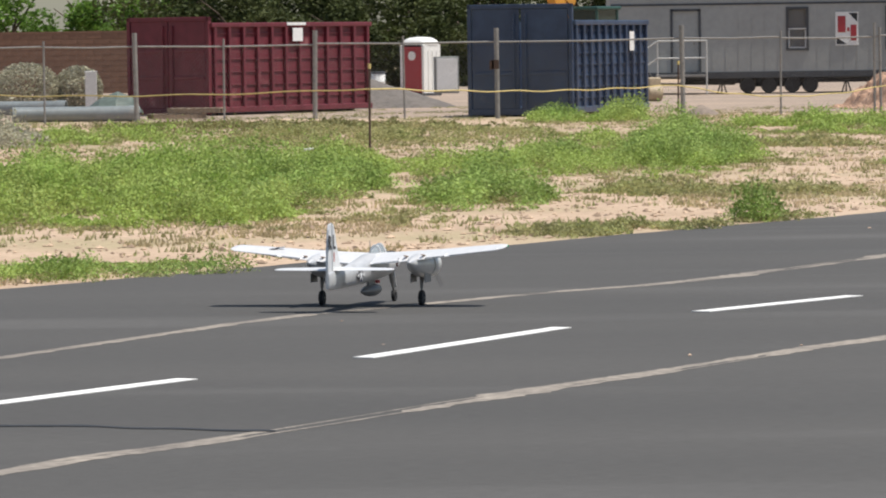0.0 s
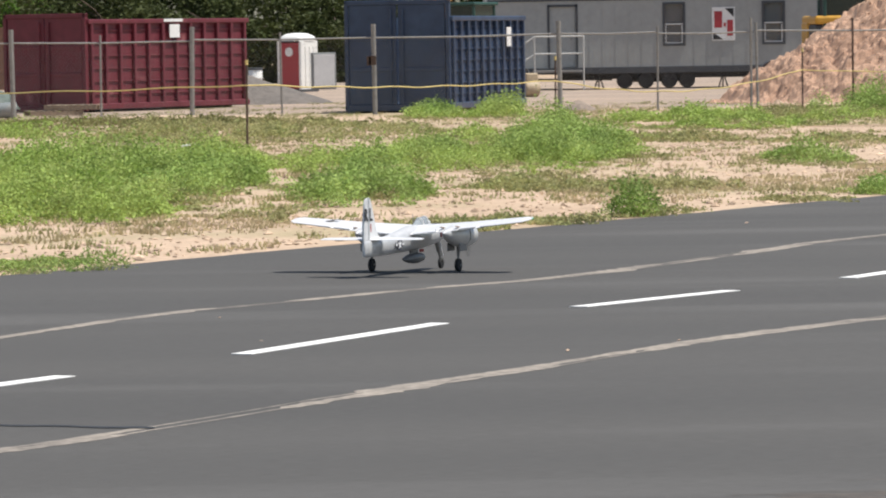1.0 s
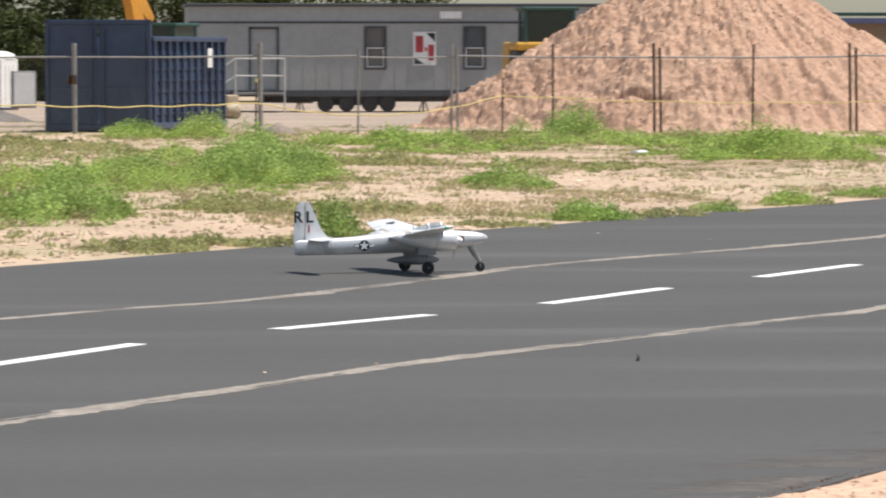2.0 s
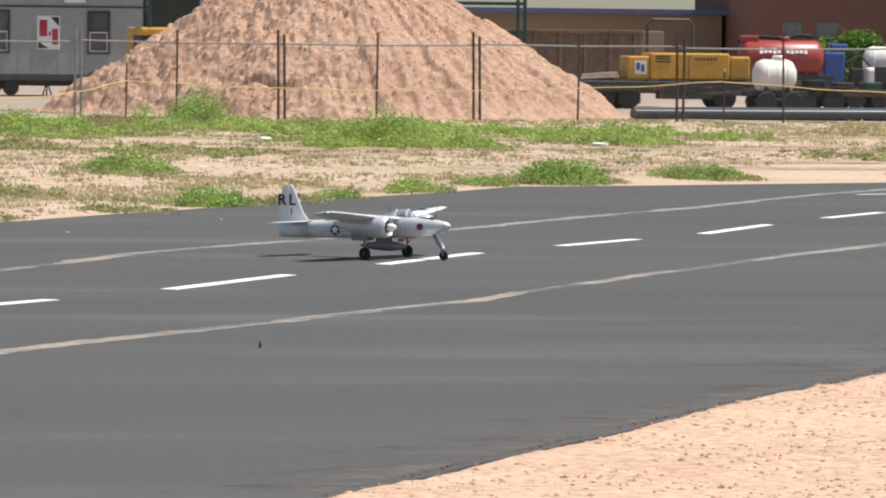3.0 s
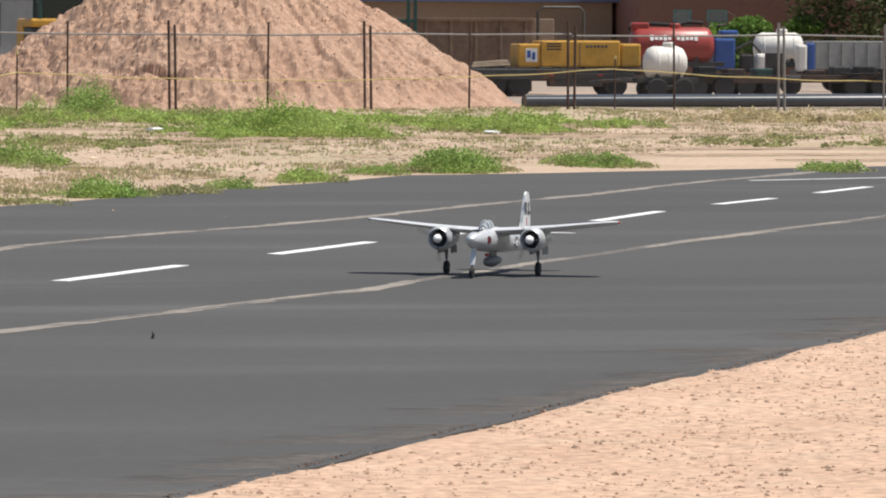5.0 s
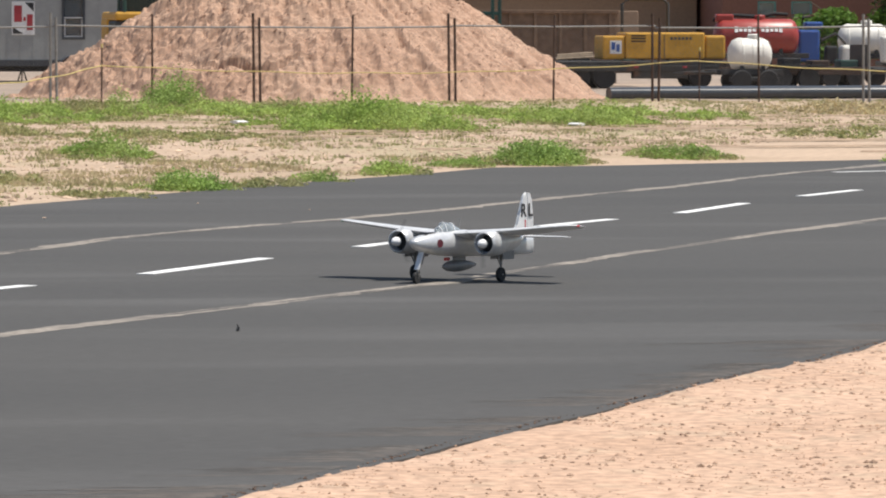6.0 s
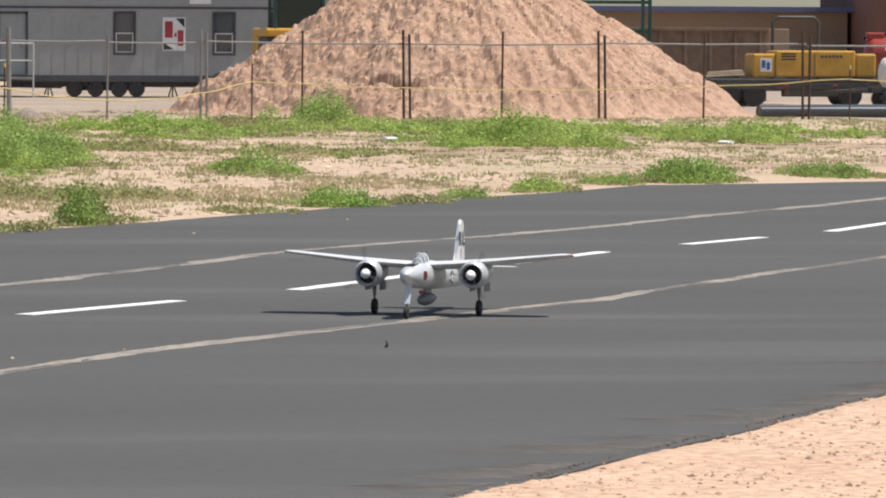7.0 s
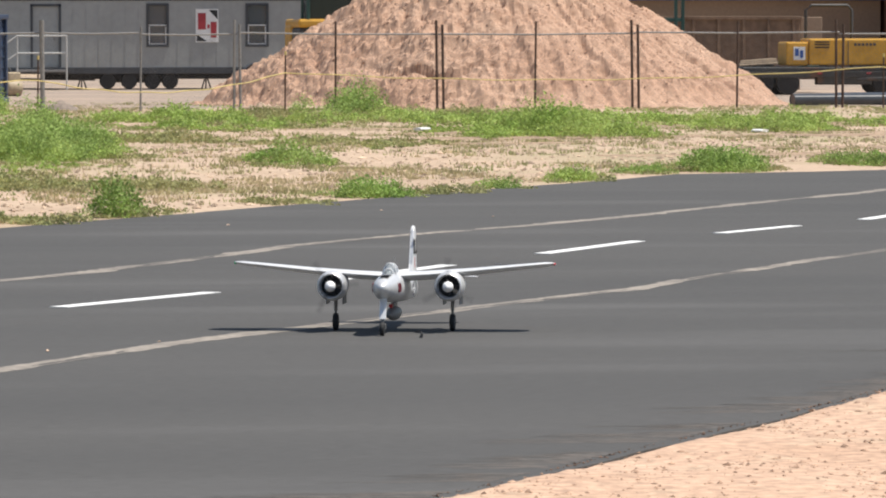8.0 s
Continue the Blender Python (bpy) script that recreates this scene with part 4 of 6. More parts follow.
def pipe(name, a, b, r, mat_, label, group):
    root = thing(name, pose(0, 0, 0), label, "pipe", group)
    a, b = Vector(a), Vector(b)
    bm = B()
    d = (b - a)
    rot = d.to_track_quat("X", "Z").to_matrix().to_4x4()
    L = d.length
    lathe(bm, [(r * 0.86, 0.02), (r * 1.0, 0.0), (r, 0.0), (r, L - 0.25), (r * 1.07, L - 0.22), (r * 1.07, L), (r * 0.9, L), (r * 0.88, L - 0.1)], Matrix.Translation(a) @ rot, 24)
    part("barrel", bm, mat_, root, smooth=True)


pipe("concrete_pipe", (-14.0, 117.2, 0.30), (-8.55, 116.2, 0.28), 0.16, PIPEGREY, "large grey drainage pipe lying on dirt", "drainage pipes")
pipe("concrete_pipe", (-9.55, 113.4, 0.17), (-6.75, 113.9, 0.16), 0.17, PIPEGREY, "large grey drainage pipe lying on dirt", "drainage pipes")
pipe("plastic_pipe", (22.6, 114.6, 0.13), (34.5, 118.0, 0.13), 0.145, PIPEBLACK, "long black plastic pipe lying on dirt", "black pipes")
pipe("plastic_pipe", (24.0, 116.4, 0.13), (35.5, 120.0, 0.13), 0.145, PIPEBLACK, "long black plastic pipe lying on dirt", "black pipes")


def tarp():
    bm = B()
    ring_loft(bm, [[(u, v * (1 - 0.1 * abs(u)), h * (1 - abs(v)) ** 0.7 + 0.02 * math.sin(9 * v + 4 * u)) for v in [-0.8 + 1.6 * j / 11 for j in range(12)]] for u, h in ((-0.62, 0.2), (-0.35, 0.42), (0.05, 0.55), (0.4, 0.4), (0.6, 0.1))])
    ob = part("tarpaulin_heap", bm, GREENTARP, label="heap covered by a dull green tarpaulin", m=pose(-7.45, 116.6, 0.1))
    return tagged(ob, category="tarpaulin")


GREENTARP = material("green_tarp", (0.10, 0.13, 0.11), 0.55, scale=3, fine=10, vary=0.2, bump=0.2)
tarp()
bmx = B()
box(bmx, 0, 0, 0.55, 0.28, 0.03, 1.1, bevel=0.01)
tagged(part("marker_board", bmx, WHITE, label="faded pale grey marker board standing upright", m=pose(-8.3, 121, 0, 6, 0, 0)), category="board")


# ---- site office trailer ----
def office():
    root = thing("office_trailer", pose(0, 155, 0), "grey site office trailer with dark trim on wheels", "trailer")
    x0, x1, z0, z1 = 5.2, 18.0, 0.62, 3.2
    depth = 3.6
    # front wall in pieces round the openings
    openings = [(7.03, 7.95, z0, 2.57), (10.58, 11.2, 1.31, 2.57), (13.61, 14.25, 1.31, 2.57), (15.35, 15.95, 1.31, 2.57)]
    front = new("front_wall")
    front.parent = root

    def panel(xa, xb, lo, hi):
        bm = B()
        box(bm, (xa + xb) / 2, 0, (lo + hi) / 2, xb - xa, 0.1, hi - lo)
        part("panel", bm, SIDING, front)

    x = x0
    for a, b, lo, hi in openings:
        panel(x, a, z0, z1)
        if lo > z0:
            panel(a, b, z0, lo)
        panel(a, b, hi, z1)
        x = b
    panel(x, x1, z0, z1)
    n = 0
    xx = x0 + 0.3
    while xx < x1:
        if not any(a - 0.06 < xx < b + 0.06 for a, b, _, _ in openings):
            bm = B()
            box(bm, xx, -0.052, (z0 + 2.68) / 2, 0.02, 0.01, 2.68 - z0)
            part("batten", bm, SIDING, front)
        xx += 0.4
    bm = B()
    box(bm, x0 + 0.05, depth / 2 + 0.05, (z0 + z1) / 2, 0.1, depth, z1 - z0)
    box(bm, x1 - 0.05, depth / 2 + 0.05, (z0 + z1) / 2, 0.1, depth, z1 - z0)
    box(bm, (x0 + x1) / 2, depth + 0.1, (z0 + z1) / 2, x1 - x0, 0.1, z1 - z0)
    part("outer_walls", bm, SIDING, root)
    bm = B()
    box(bm, (x0 + x1) / 2, depth / 2, z1 + 0.05, x1 - x0 + 0.2, depth + 0.3, 0.10, bevel=0.02)
    part("roof", bm, TRIM, root)
    bm = B()
    box(bm, (x0 + x1) / 2, depth / 2, z0 - 0.03, x1 - x0 - 0.1, depth - 0.1, 0.06)
    part("floor", bm, TRIM, root)
    bm = B()
    box(bm, (x0 + x1) / 2, -0.06, 2.72, x1 - x0, 0.03, 0.06)
    part("belt_trim", bm, TRIM, root, "dark belt moulding")
    bm = B()
    box(bm, (x0 + x1) / 2, -0.03, z0 - 0.06, x1 - x0, 0.12, 0.20, bevel=0.01)
    part("skirt", bm, TRIM, root, "dark bottom skirt")
    bm = B()
    box(bm, 12.6, 0.16, 0.42, 10.4, 0.12, 0.24, bevel=0.01)
    part("underframe", bm, BLACK, root, "black steel chassis rail")
    # door
    a, b, lo, hi = openings[0]
    bm = B()
    box(bm, (a + b) / 2, 0.01, (lo + hi) / 2, b - a - 0.1, 0.05, hi - lo - 0.1, bevel=0.01)
    door = part("door", bm, SIDING, root)
    bm = B()
    box(bm, b - 0.2, -0.03, 1.55, 0.05, 0.05, 0.12, bevel=0.01)
    part("handle", bm, STEEL, door)
    bm = B()
    for x in (a + 0.03, b - 0.03):
        box(bm, x, -0.055, (lo + hi) / 2, 0.07, 0.03, hi - lo)
    box(bm, (a + b) / 2, -0.055, hi - 0.02, b - a, 0.03, 0.07)
    part("door_frame", bm, TRIM, root)
    for a, b, lo, hi in openings[1:]:
        bm = B()
        for x in (a, b):
            box(bm, x, -0.06, (lo + hi) / 2, 0.07, 0.04, hi - lo + 0.07)
        for z in (lo, hi):
            box(bm, (a + b) / 2, -0.06, z, b - a - 0.07, 0.04, 0.07)
        fr = part("window_frame", bm, TRIM, root)
        bm = B()
        box(bm, (a + b) / 2, 0.02, (lo + hi) / 2, b - a - 0.07, 0.012, hi - lo - 0.07)
        part("pane", bm, PANE, fr, "dark window pane")
        bm = B()
        m = (lo + hi) / 2
        box(bm, (a + b) / 2, -0.03, m, b - a - 0.07, 0.03, 0.03)
        for x in (a + 0.06, b - 0.06):
            box(bm, x, -0.03, (lo + m) / 2, 0.03, 0.03, m - lo - 0.08)
        box(bm, (a + b) / 2, -0.03, lo + 0.06, b - a - 0.12, 0.03, 0.03)
        part("sash", bm, WHITE, fr, "white lower sash")
        bm = B()
        for k in range(5):
            box(bm, a + 0.1 + (b - a - 0.2) * k / 4, 0.05, (m + hi) / 2, 0.08, 0.012, hi - m - 0.1)
        part("blind", bm, GREYBOX, fr, "grey vertical blind")
    # sign: white board with red blocks and dark corner wedges
    bm = B()
    box(bm, 12.40, -0.068, 1.925, 0.70, 0.02, 1.02)
    sign = part("company_sign", bm, WHITE, root, "white board with red blocks and dark corners")
    for x, z, sx, sz in ((12.24, 2.06, 0.24, 0.50), (12.60, 1.80, 0.18, 0.48), (12.44, 1.90, 0.07, 0.12)):
        bm = B()
        box(bm, x, -0.083, z, sx, 0.008, sz)
        part("red_block", bm, PORTARED, sign, "plain red block")
    for q in (((12.45, 2.40), (12.72, 2.40), (12.72, 2.12)), ((12.08, 1.45), (12.40, 1.45), (12.08, 1.66))):
        bm = B()
        bm.faces.new([bm.verts.new((x, -0.082, z)) for x, z in q])
        part("corner_wedge", bm, MARKBLACK, sign, "dark corner wedge")
    bm = B()
    box(bm, 13.2, -0.065, 2.95, 0.66, 0.02, 0.22, bevel=0.004)
    part("plate", bm, WHITE, root, "small white plate under the roof")
    # landing with steps and rails
    bm = B()
    box(bm, 7.3, -0.85, 0.56, 1.5, 1.5, 0.06)
    landing = part("landing", bm, STEEL, root, "galvanised entrance landing")
    for j in range(3):
        bm = B()
        box(bm, 6.35 - 0.26 * j, -0.85, 0.42 - 0.16 * j, 0.28, 1.1, 0.03)
        part("step", bm, STEEL, landing)
    for x in (6.56, 7.3, 8.04):
        bm = B()
        tube(bm, [(x, -1.58, 0), (x, -1.58, 1.62)], 0.025, 8)
        part("baluster", bm, SUNLITRAIL, landing)
    for z in (1.1, 1.62):
        bm = B()
        tube(bm, [(5.75, -1.58, z - 0.55), (6.56, -1.58, z), (8.04, -1.58, z), (8.04, -0.1, z)], 0.024, 8)
        part("handrail", bm, SUNLITRAIL, landing)
    for x in (9.37, 10.02, 10.73, 11.27):
        bm = B()
        m = pose(x, 0.06, 0.25, 0, 0, 90)
        lathe(bm, [(0.13, -0.1), (0.23, -0.1), (0.25, -0.06), (0.25, 0.06), (0.23, 0.1), (0.13, 0.1)], m, 24)
        w = part("wheel", bm, BLACK, root, "black trailer tyre", smooth=True)
        bm = B()
        lathe(bm, [(0.02, -0.03), (0.10, -0.04), (0.135, -0.09), (0.135, 0.09), (0.02, 0.03)], m, 16)
        part("rim", bm, TRIM, w)
    for x in (6.2, 8.6, 12.4, 13.6, 15.0, 17.2):
        bm = B()
        tube(bm, [(x - 0.14, 0.3, 0), (x, 0.3, 0.44)], 0.025, 6)
        tube(bm, [(x + 0.14, 0.3, 0), (x, 0.3, 0.44)], 0.025, 6)
        tube(bm, [(x, 0.5, 0), (x, 0.3, 0.44)], 0.025, 6)
        part("jack_stand", bm, DARKSTEEL, root)
    bm = B()
    box(bm, 10.32, 0.45, 0.30, 2.3, 0.10, 0.22, bevel=0.01)
    part("suspension", bm, BLACK, root, "black axle suspension")
    bm = B()
    tube(bm, [(5.2, 0.25, 0.33), (9.0, 0.25, 0.28)], 0.03, 6)
    part("axle_beam", bm, DARKSTEEL, root)


office()


# ---- machines ----
def box_part(name, parent, mat_, x, y, z, sx, sy, sz, m=None, bevel=0.03, label=""):
    bm = B()
    box(bm, x, y, z, sx, sy, sz, m, bevel)
    return part(name, bm, mat_, parent, label)


def disc_wheel(parent, x, y, z, r, w, name="wheel"):
    m = pose(x, y, z, 0, 0, 90)
    bm = B()
    lathe(bm, [(r * 0.55, -w / 2), (r * 0.93, -w / 2), (r, -w * 0.3), (r, w * 0.3), (r * 0.93, w / 2), (r * 0.55, w / 2)], m, 20)
    t = part(name, bm, BLACK, parent, "black rubber tyre", smooth=True)
    bm = B()
    lathe(bm, [(0.02, -w * 0.3), (r * 0.5, -w * 0.35), (r * 0.56, -w * 0.45), (r * 0.56, w * 0.45), (0.02, w * 0.3)], m, 14)
    part("rim", bm, GREYBOX, t)


def excavator(name, m, paint, label, boom):
    root = thing(name, m, label, "excavator")
    for y in (-0.75, 0.75):
        bm = B()
        rings = []
        for yy in (y - 0.22, y + 0.22):
            rings.append([(1.45 * math.copysign(1, math.cos(a)) * (0.75 + 0.25 * abs(math.cos(a))), yy, 0.36 + 0.36 * math.sin(a)) for a in [2 * math.pi * j / 24 for j in range(24)]])
        ring_loft(bm, rings)
        part("track", bm, DARKSTEEL, root)
    box_part("undercarriage", root, DARKSTEEL, 0, 0, 0.6, 1.4, 1.3, 0.4)
    box_part("counterweight", root, paint, -0.05, 0, 1.63, 0.67, 1.9, 0.20, bevel=0.06)
    box_part("tail_frame", root, DARKSTEEL, -0.05, 0, 1.15, 0.62, 1.8, 0.76, bevel=0.05)
    box_part("engine_house", root, paint, 0.25, 0.5, 1.25, 1.3, 0.85, 0.7, bevel=0.06)
    cab = box_part("cab", root, DARKSTEEL, 0.45, -0.5, 1.02, 1.3, 0.85, 0.3, bevel=0.04)
    for x in (-0.15, 1.02):
        for y in (-0.88, -0.12):
            bm = B()
            tube(bm, [(x, y, 1.1), (x * 0.95, y, 2.46)], 0.045, 8)
            part("pillar", bm, GREENSTEEL, cab)
    box_part("cab_roof", cab, GREENSTEEL, 0.43, -0.5, 2.5, 1.35, 0.92, 0.09)
    for x, y, sx, sy in ((0.43, -0.88, 1.1, 0.012), (0.43, -0.12, 1.1, 0.012), (-0.15, -0.5, 0.012, 0.7), (1.02, -0.5, 0.012, 0.7)):
        bm = B()
        box(bm, x, y, 1.80, sx, sy, 1.30)
        part("cab_window", bm, CABGLASS, cab, "dark green tinted glass")
    if boom:
        for i, (a, b) in enumerate(zip(boom, boom[1:])):
            a, b = Vector(a), Vector(b)
            d = b - a
            q = d.to_track_quat("X", "Z").to_matrix().to_4x4()
            bm = B()
            ring_loft(bm, [[Matrix.Translation(a) @ q @ Vector((u * d.length, s * 0.13, t * h)) for s, t in ((-1, -1), (1, -1), (1, 1), (-1, 1))] for u, h in ((0, 0.16), (0.5, 0.22), (1, 0.13))])
            part("boom" if i == 0 else "stick", bm, paint, root)
        e = Vector(boom[-1])
        bm = B()
        ring_loft(bm, [[(e.x + 0.42 * c, e.y + w, e.z - 0.35 + 0.38 * s) for c, s in ((-1, 0.9), (-0.9, -0.3), (-0.2, -1), (0.6, -0.8), (1, -0.1), (0.5, -0.5), (-0.1, -0.7), (-0.65, -0.1))] for w in (-0.35, 0.35)])
        part("bucket", bm, DARKSTEEL, root)
    return root


excavator("excavator", pose(14.15, 141.5, 0, 0, 0, 4) @ Matrix.Diagonal((1.2, 1.2, 1.2, 1)), YELLOW, "yellow tracked excavator parked behind the soil heap", [(0.6, 0.3, 1.3), (2.4, 0.3, 2.1), (3.2, 0.3, 0.9)])
excavator("excavator", pose(3.4, 133.0, 0, 0, 0, 60), ORANGE, "orange tracked excavator parked behind the blue container", [(0.2, 0.2, 1.6), (-0.6, 0.3, 3.6), (0.6, 0.3, 2.6)])


def roller():
    root = thing("drum_roller", pose(5.72, 136.5, 0, 0, 0, 20) @ Matrix.Diagonal((0.8, 0.8, 0.8, 1)), "small beige walk-behind drum roller", "roller")
    beige = material("beige_paint", (0.45, 0.36, 0.24), 0.6, fine=8, vary=0.15)
    bm = B()
    lathe(bm, [(0.02, -0.25), (0.26, -0.25), (0.28, -0.22), (0.28, 0.22), (0.26, 0.25), (0.02, 0.25)], pose(0, 0, 0.28, 0, 0, 0), 24)
    part("drum", bm, beige, root, smooth=True)
    box_part("engine_box", root, beige, 0, 0.05, 0.66, 0.46, 0.4, 0.3, bevel=0.05)
    bm = B()
    tube(bm, [(0.15, 0.2, 0.6), (0.15, 0.7, 0.95), (-0.15, 0.7, 0.95), (-0.15, 0.2, 0.6)], 0.018, 8)
    part("handle", bm, DARKSTEEL, root)


roller()


def compressor():
    root = thing("compressor_trailer", pose(28.0, 136, 0), "yellow compressor on a dark flatbed trailer", "compressor")
    box_part("flatbed", root, DARKSTEEL, -0.2, 0, 0.68, 5.0, 1.6, 0.14)
    box_part("side_rail", root, DARKSTEEL, -0.2, -0.85, 0.55, 5.0, 0.06, 0.16, bevel=0.01)
    body = box_part("engine_canopy", root, YELLOW, 0.245, -0.05, 1.16, 2.2, 1.3, 0.72, bevel=0.05)
    box_part("front_cover", root, YELLOW, -1.17, -0.05, 1.11, 0.61, 1.24, 0.64, bevel=0.05)
    box_part("tail_cover", root, YELLOW, 1.65, -0.05, 1.12, 0.56, 1.2, 0.64, bevel=0.06)
    box_part("logo_plate", body, WHITE, -1.12, -0.68, 1.12, 0.32, 0.015, 0.36, bevel=0.002, label="white square plate")
    bm = B()
    for x, z, sx, sz in ((-1.19, 1.15, 0.10, 0.2), (-1.06, 1.10, 0.09, 0.2)):
        box(bm, x, -0.692, z, sx, 0.008, sz)
    part("logo_blocks", bm, MACHBLUE, body, "blue blocks on a white plate")
    for z in (1.28, 1.36, 1.43):
        box_part("vent", body, BLACK, -0.50, -0.705, z, 0.40, 0.02, 0.035, bevel=0.003)
    bm = B()
    for i in range(6):
        box(bm, 0.42 + 0.105 * i, -0.705, 1.36, 0.07, 0.01, 0.07)
    part("lettering_bars", bm, TRIM, body, "dark illegible lettering")
    box_part("seam", body, TRIM, 0.22, -0.706, 1.14, 0.02, 0.01, 0.64, bevel=0.002)
    for x in (-2.15, -1.45, 1.2):
        disc_wheel(root, x, -0.72, 0.32, 0.32, 0.2)
        disc_wheel(root, x, 0.72, 0.32, 0.32, 0.2)
    bm = B()
    tube(bm, [(-2.55, -0.76, 0.35), (-2.5, -0.76, 0.62), (-2.15, -0.76, 0.74), (-1.8, -0.76, 0.62), (-1.75, -0.76, 0.4)], 0.03, 6)
    part("mudguard", bm, DARKSTEEL, root)
    box_part("toolbox", root, DARKSTEEL, 0.1, -0.6, 0.42, 1.5, 0.4, 0.3)
    for x in (-0.6, 0.75):
        box_part("lamp", root, PORTARED, x, -0.89, 0.58, 0.12, 0.03, 0.05, bevel=0.008, label="red marker lamp")
    bm = B()
    tube(bm, [(-0.75, 0.3, 0.7), (-0.75, 0.3, 2.3), (-0.6, 0.3, 2.42), (0.4, 0.3, 2.42), (0.52, 0.3, 2.3), (0.52, 0.3, 0.7)], 0.045, 10)
    part("roll_bar", bm, DARKSTEEL, root, smooth=True)
    for k in range(9):
        bm = B()
        z = 0.8 + 0.05 * (k % 3)
        tube(bm, [(-2.75 + 0.04 * k, -0.6 + 0.12 * k, z), (-1.7, -0.6 + 0.12 * k, z + 0.06)], 0.04, 6)
        part("timber", bm, WOOD, root)


compressor()


def tank_trailer(name, m, paint, r, length, zc, label, bars=None, ribs=0):
    root = thing(name, m, label, "tank trailer")
    bm = B()
    h = length / 2
    lathe(bm, [(0.02, -h - 0.10), (r * 0.55, -h - 0.07), (r * 0.88, -h + 0.02), (r, -h + 0.14), (r, h - 0.14), (r * 0.88, h - 0.02), (r * 0.55, h + 0.07), (0.02, h + 0.10)], pose(0, 0, zc), 28)
    t = part("tank", bm, paint, root, smooth=True)
    for i in range(ribs):
        bm = B()
        x = -h + 0.2 + (length - 0.4) * i / max(1, ribs - 1)
        lathe(bm, [(r * 0.99, x - 0.03), (r * 1.03, x - 0.02), (r * 1.03, x + 0.02), (r * 0.99, x + 0.03)], pose(0, 0, zc), 28)
        part("hoop", bm, paint, t)
    bm = B()
    lathe(bm, [(0.16, 0), (0.16, 0.09), (0.12, 0.12), (0.01, 0.12)], pose(0.1, 0, zc + r - 0.01, 0, -90, 0), 16)
    part("hatch", bm, paint, t)
    box_part("frame_rail", root, DARKSTEEL, 0, -r * 0.6, zc - r - 0.03, length + 0.7, 0.1, 0.14, bevel=0.01)
    box_part("frame_rail", root, DARKSTEEL, 0, r * 0.6, zc - r - 0.03, length + 0.7, 0.1, 0.14, bevel=0.01)
    for x in (-length * 0.3, length * 0.3):
        box_part("cradle", root, DARKSTEEL, x, 0, zc - r * 0.8, 0.1, r * 1.5, r * 0.5, bevel=0.01)
    for x in (-0.36, 0.36):
        for y in (-r - 0.1, r + 0.1):
            disc_wheel(root, x, y, 0.27, 0.27, 0.18)
    box_part("axle_box", root, DARKSTEEL, 0, 0, 0.30, 0.9, 2 * r, 0.12, bevel=0.02)
    if bars:
        for i, (x, w, hh) in enumerate(bars):
            a = radians(24)
            bm = B()
            box(bm, x, 0, 0, w, 0.012, hh, Matrix.Translation((0, -(r + 0.004) * math.cos(a), zc + (r + 0.004) * math.sin(a))) @ pose(0, 0, 0, -24, 0, 0))
            part("lettering_bar", bm, WHITE, t, "white plain bar")
    return root


red_tank = tank_trailer("tank_trailer", pose(31.6, 139, 0, 0, 0, -4), TANKRED, 0.50, 2.2, 1.40, "red vacuum tank on a trailer",
                        [(-0.62 + 0.125 * i + (0.12 if i > 4 else 0), 0.09, 0.13 if i % 3 else 0.17) for i in range(10)])
bm0 = B()
tube(bm0, [(-1.2, 0.1, 1.86), (-0.6, 0.0, 2.0), (0.1, 0.0, 1.96), (0.5, 0.05, 2.05), (0.9, 0.05, 2.02)], 0.05, 8)
part("suction_hose", bm0, BLACK, red_tank, smooth=True)
box_part("pump", red_tank, TANKRED, -0.9, 0, 1.92, 0.5, 0.4, 0.22, bevel=0.05)
tank_trailer("tank_trailer", pose(29.5, 130.5, 0, 0, 0, 3), TANKWHITE, 0.43, 0.95, 0.95, "white plastic water tank on a small trailer", None, 3)
tank_trailer("tank_trailer", pose(35.3, 141.5, 0, 0, 0, -10), TANKWHITE, 0.44, 1.25, 1.32, "white water tank on a trailer with blue pump gear", None, 3)


def mud_mixer():
    root = thing("drilling_mixer", pose(33.9, 139.5, 0), "blue and white drilling-fluid mixing unit on a trailer", "mixing unit")
    box_part("deck", root, DARKSTEEL, 0.2, 0, 0.5, 3.2, 1.3, 0.12)
    box_part("engine", root, MACHBLUE, -0.75, -0.1, 1.15, 0.62, 0.7, 0.9, bevel=0.07)
    box_part("fuel_tank", root, MACHBLUE, -0.6, -0.2, 1.72, 0.5, 0.4, 0.2, bevel=0.05)
    box_part("hopper", root, TANKWHITE, 0.45, -0.4, 0.86, 0.62, 0.5, 0.62, bevel=0.1)
    box_part("pump", root, BLACK, -0.15, -0.5, 0.9, 0.35, 0.3, 0.5, bevel=0.06)
    box_part("valve_stack", root, MACHBLUE, 1.75, -0.35, 1.0, 0.22, 0.3, 0.95, bevel=0.06)
    box_part("tote", root, TANKWHITE, 1.45, -0.45, 1.05, 0.3, 0.3, 0.75, bevel=0.07)
    bm = B()
    tube(bm, [(-1.0, -0.3, 1.5), (-0.9, -0.3, 1.95), (-0.7, -0.3, 1.98)], 0.04, 8)
    tube(bm, [(-0.4, -0.4, 1.3), (0.0, -0.45, 1.5), (0.3, -0.4, 1.2)], 0.04, 8)
    part("pipework", bm, DARKSTEEL, root, smooth=True)
    for x in (-0.2, 0.5):
        disc_wheel(root, x, -0.75, 0.27, 0.27, 0.18)
        disc_wheel(root, x, 0.75, 0.27, 0.27, 0.18)


mud_mixer()


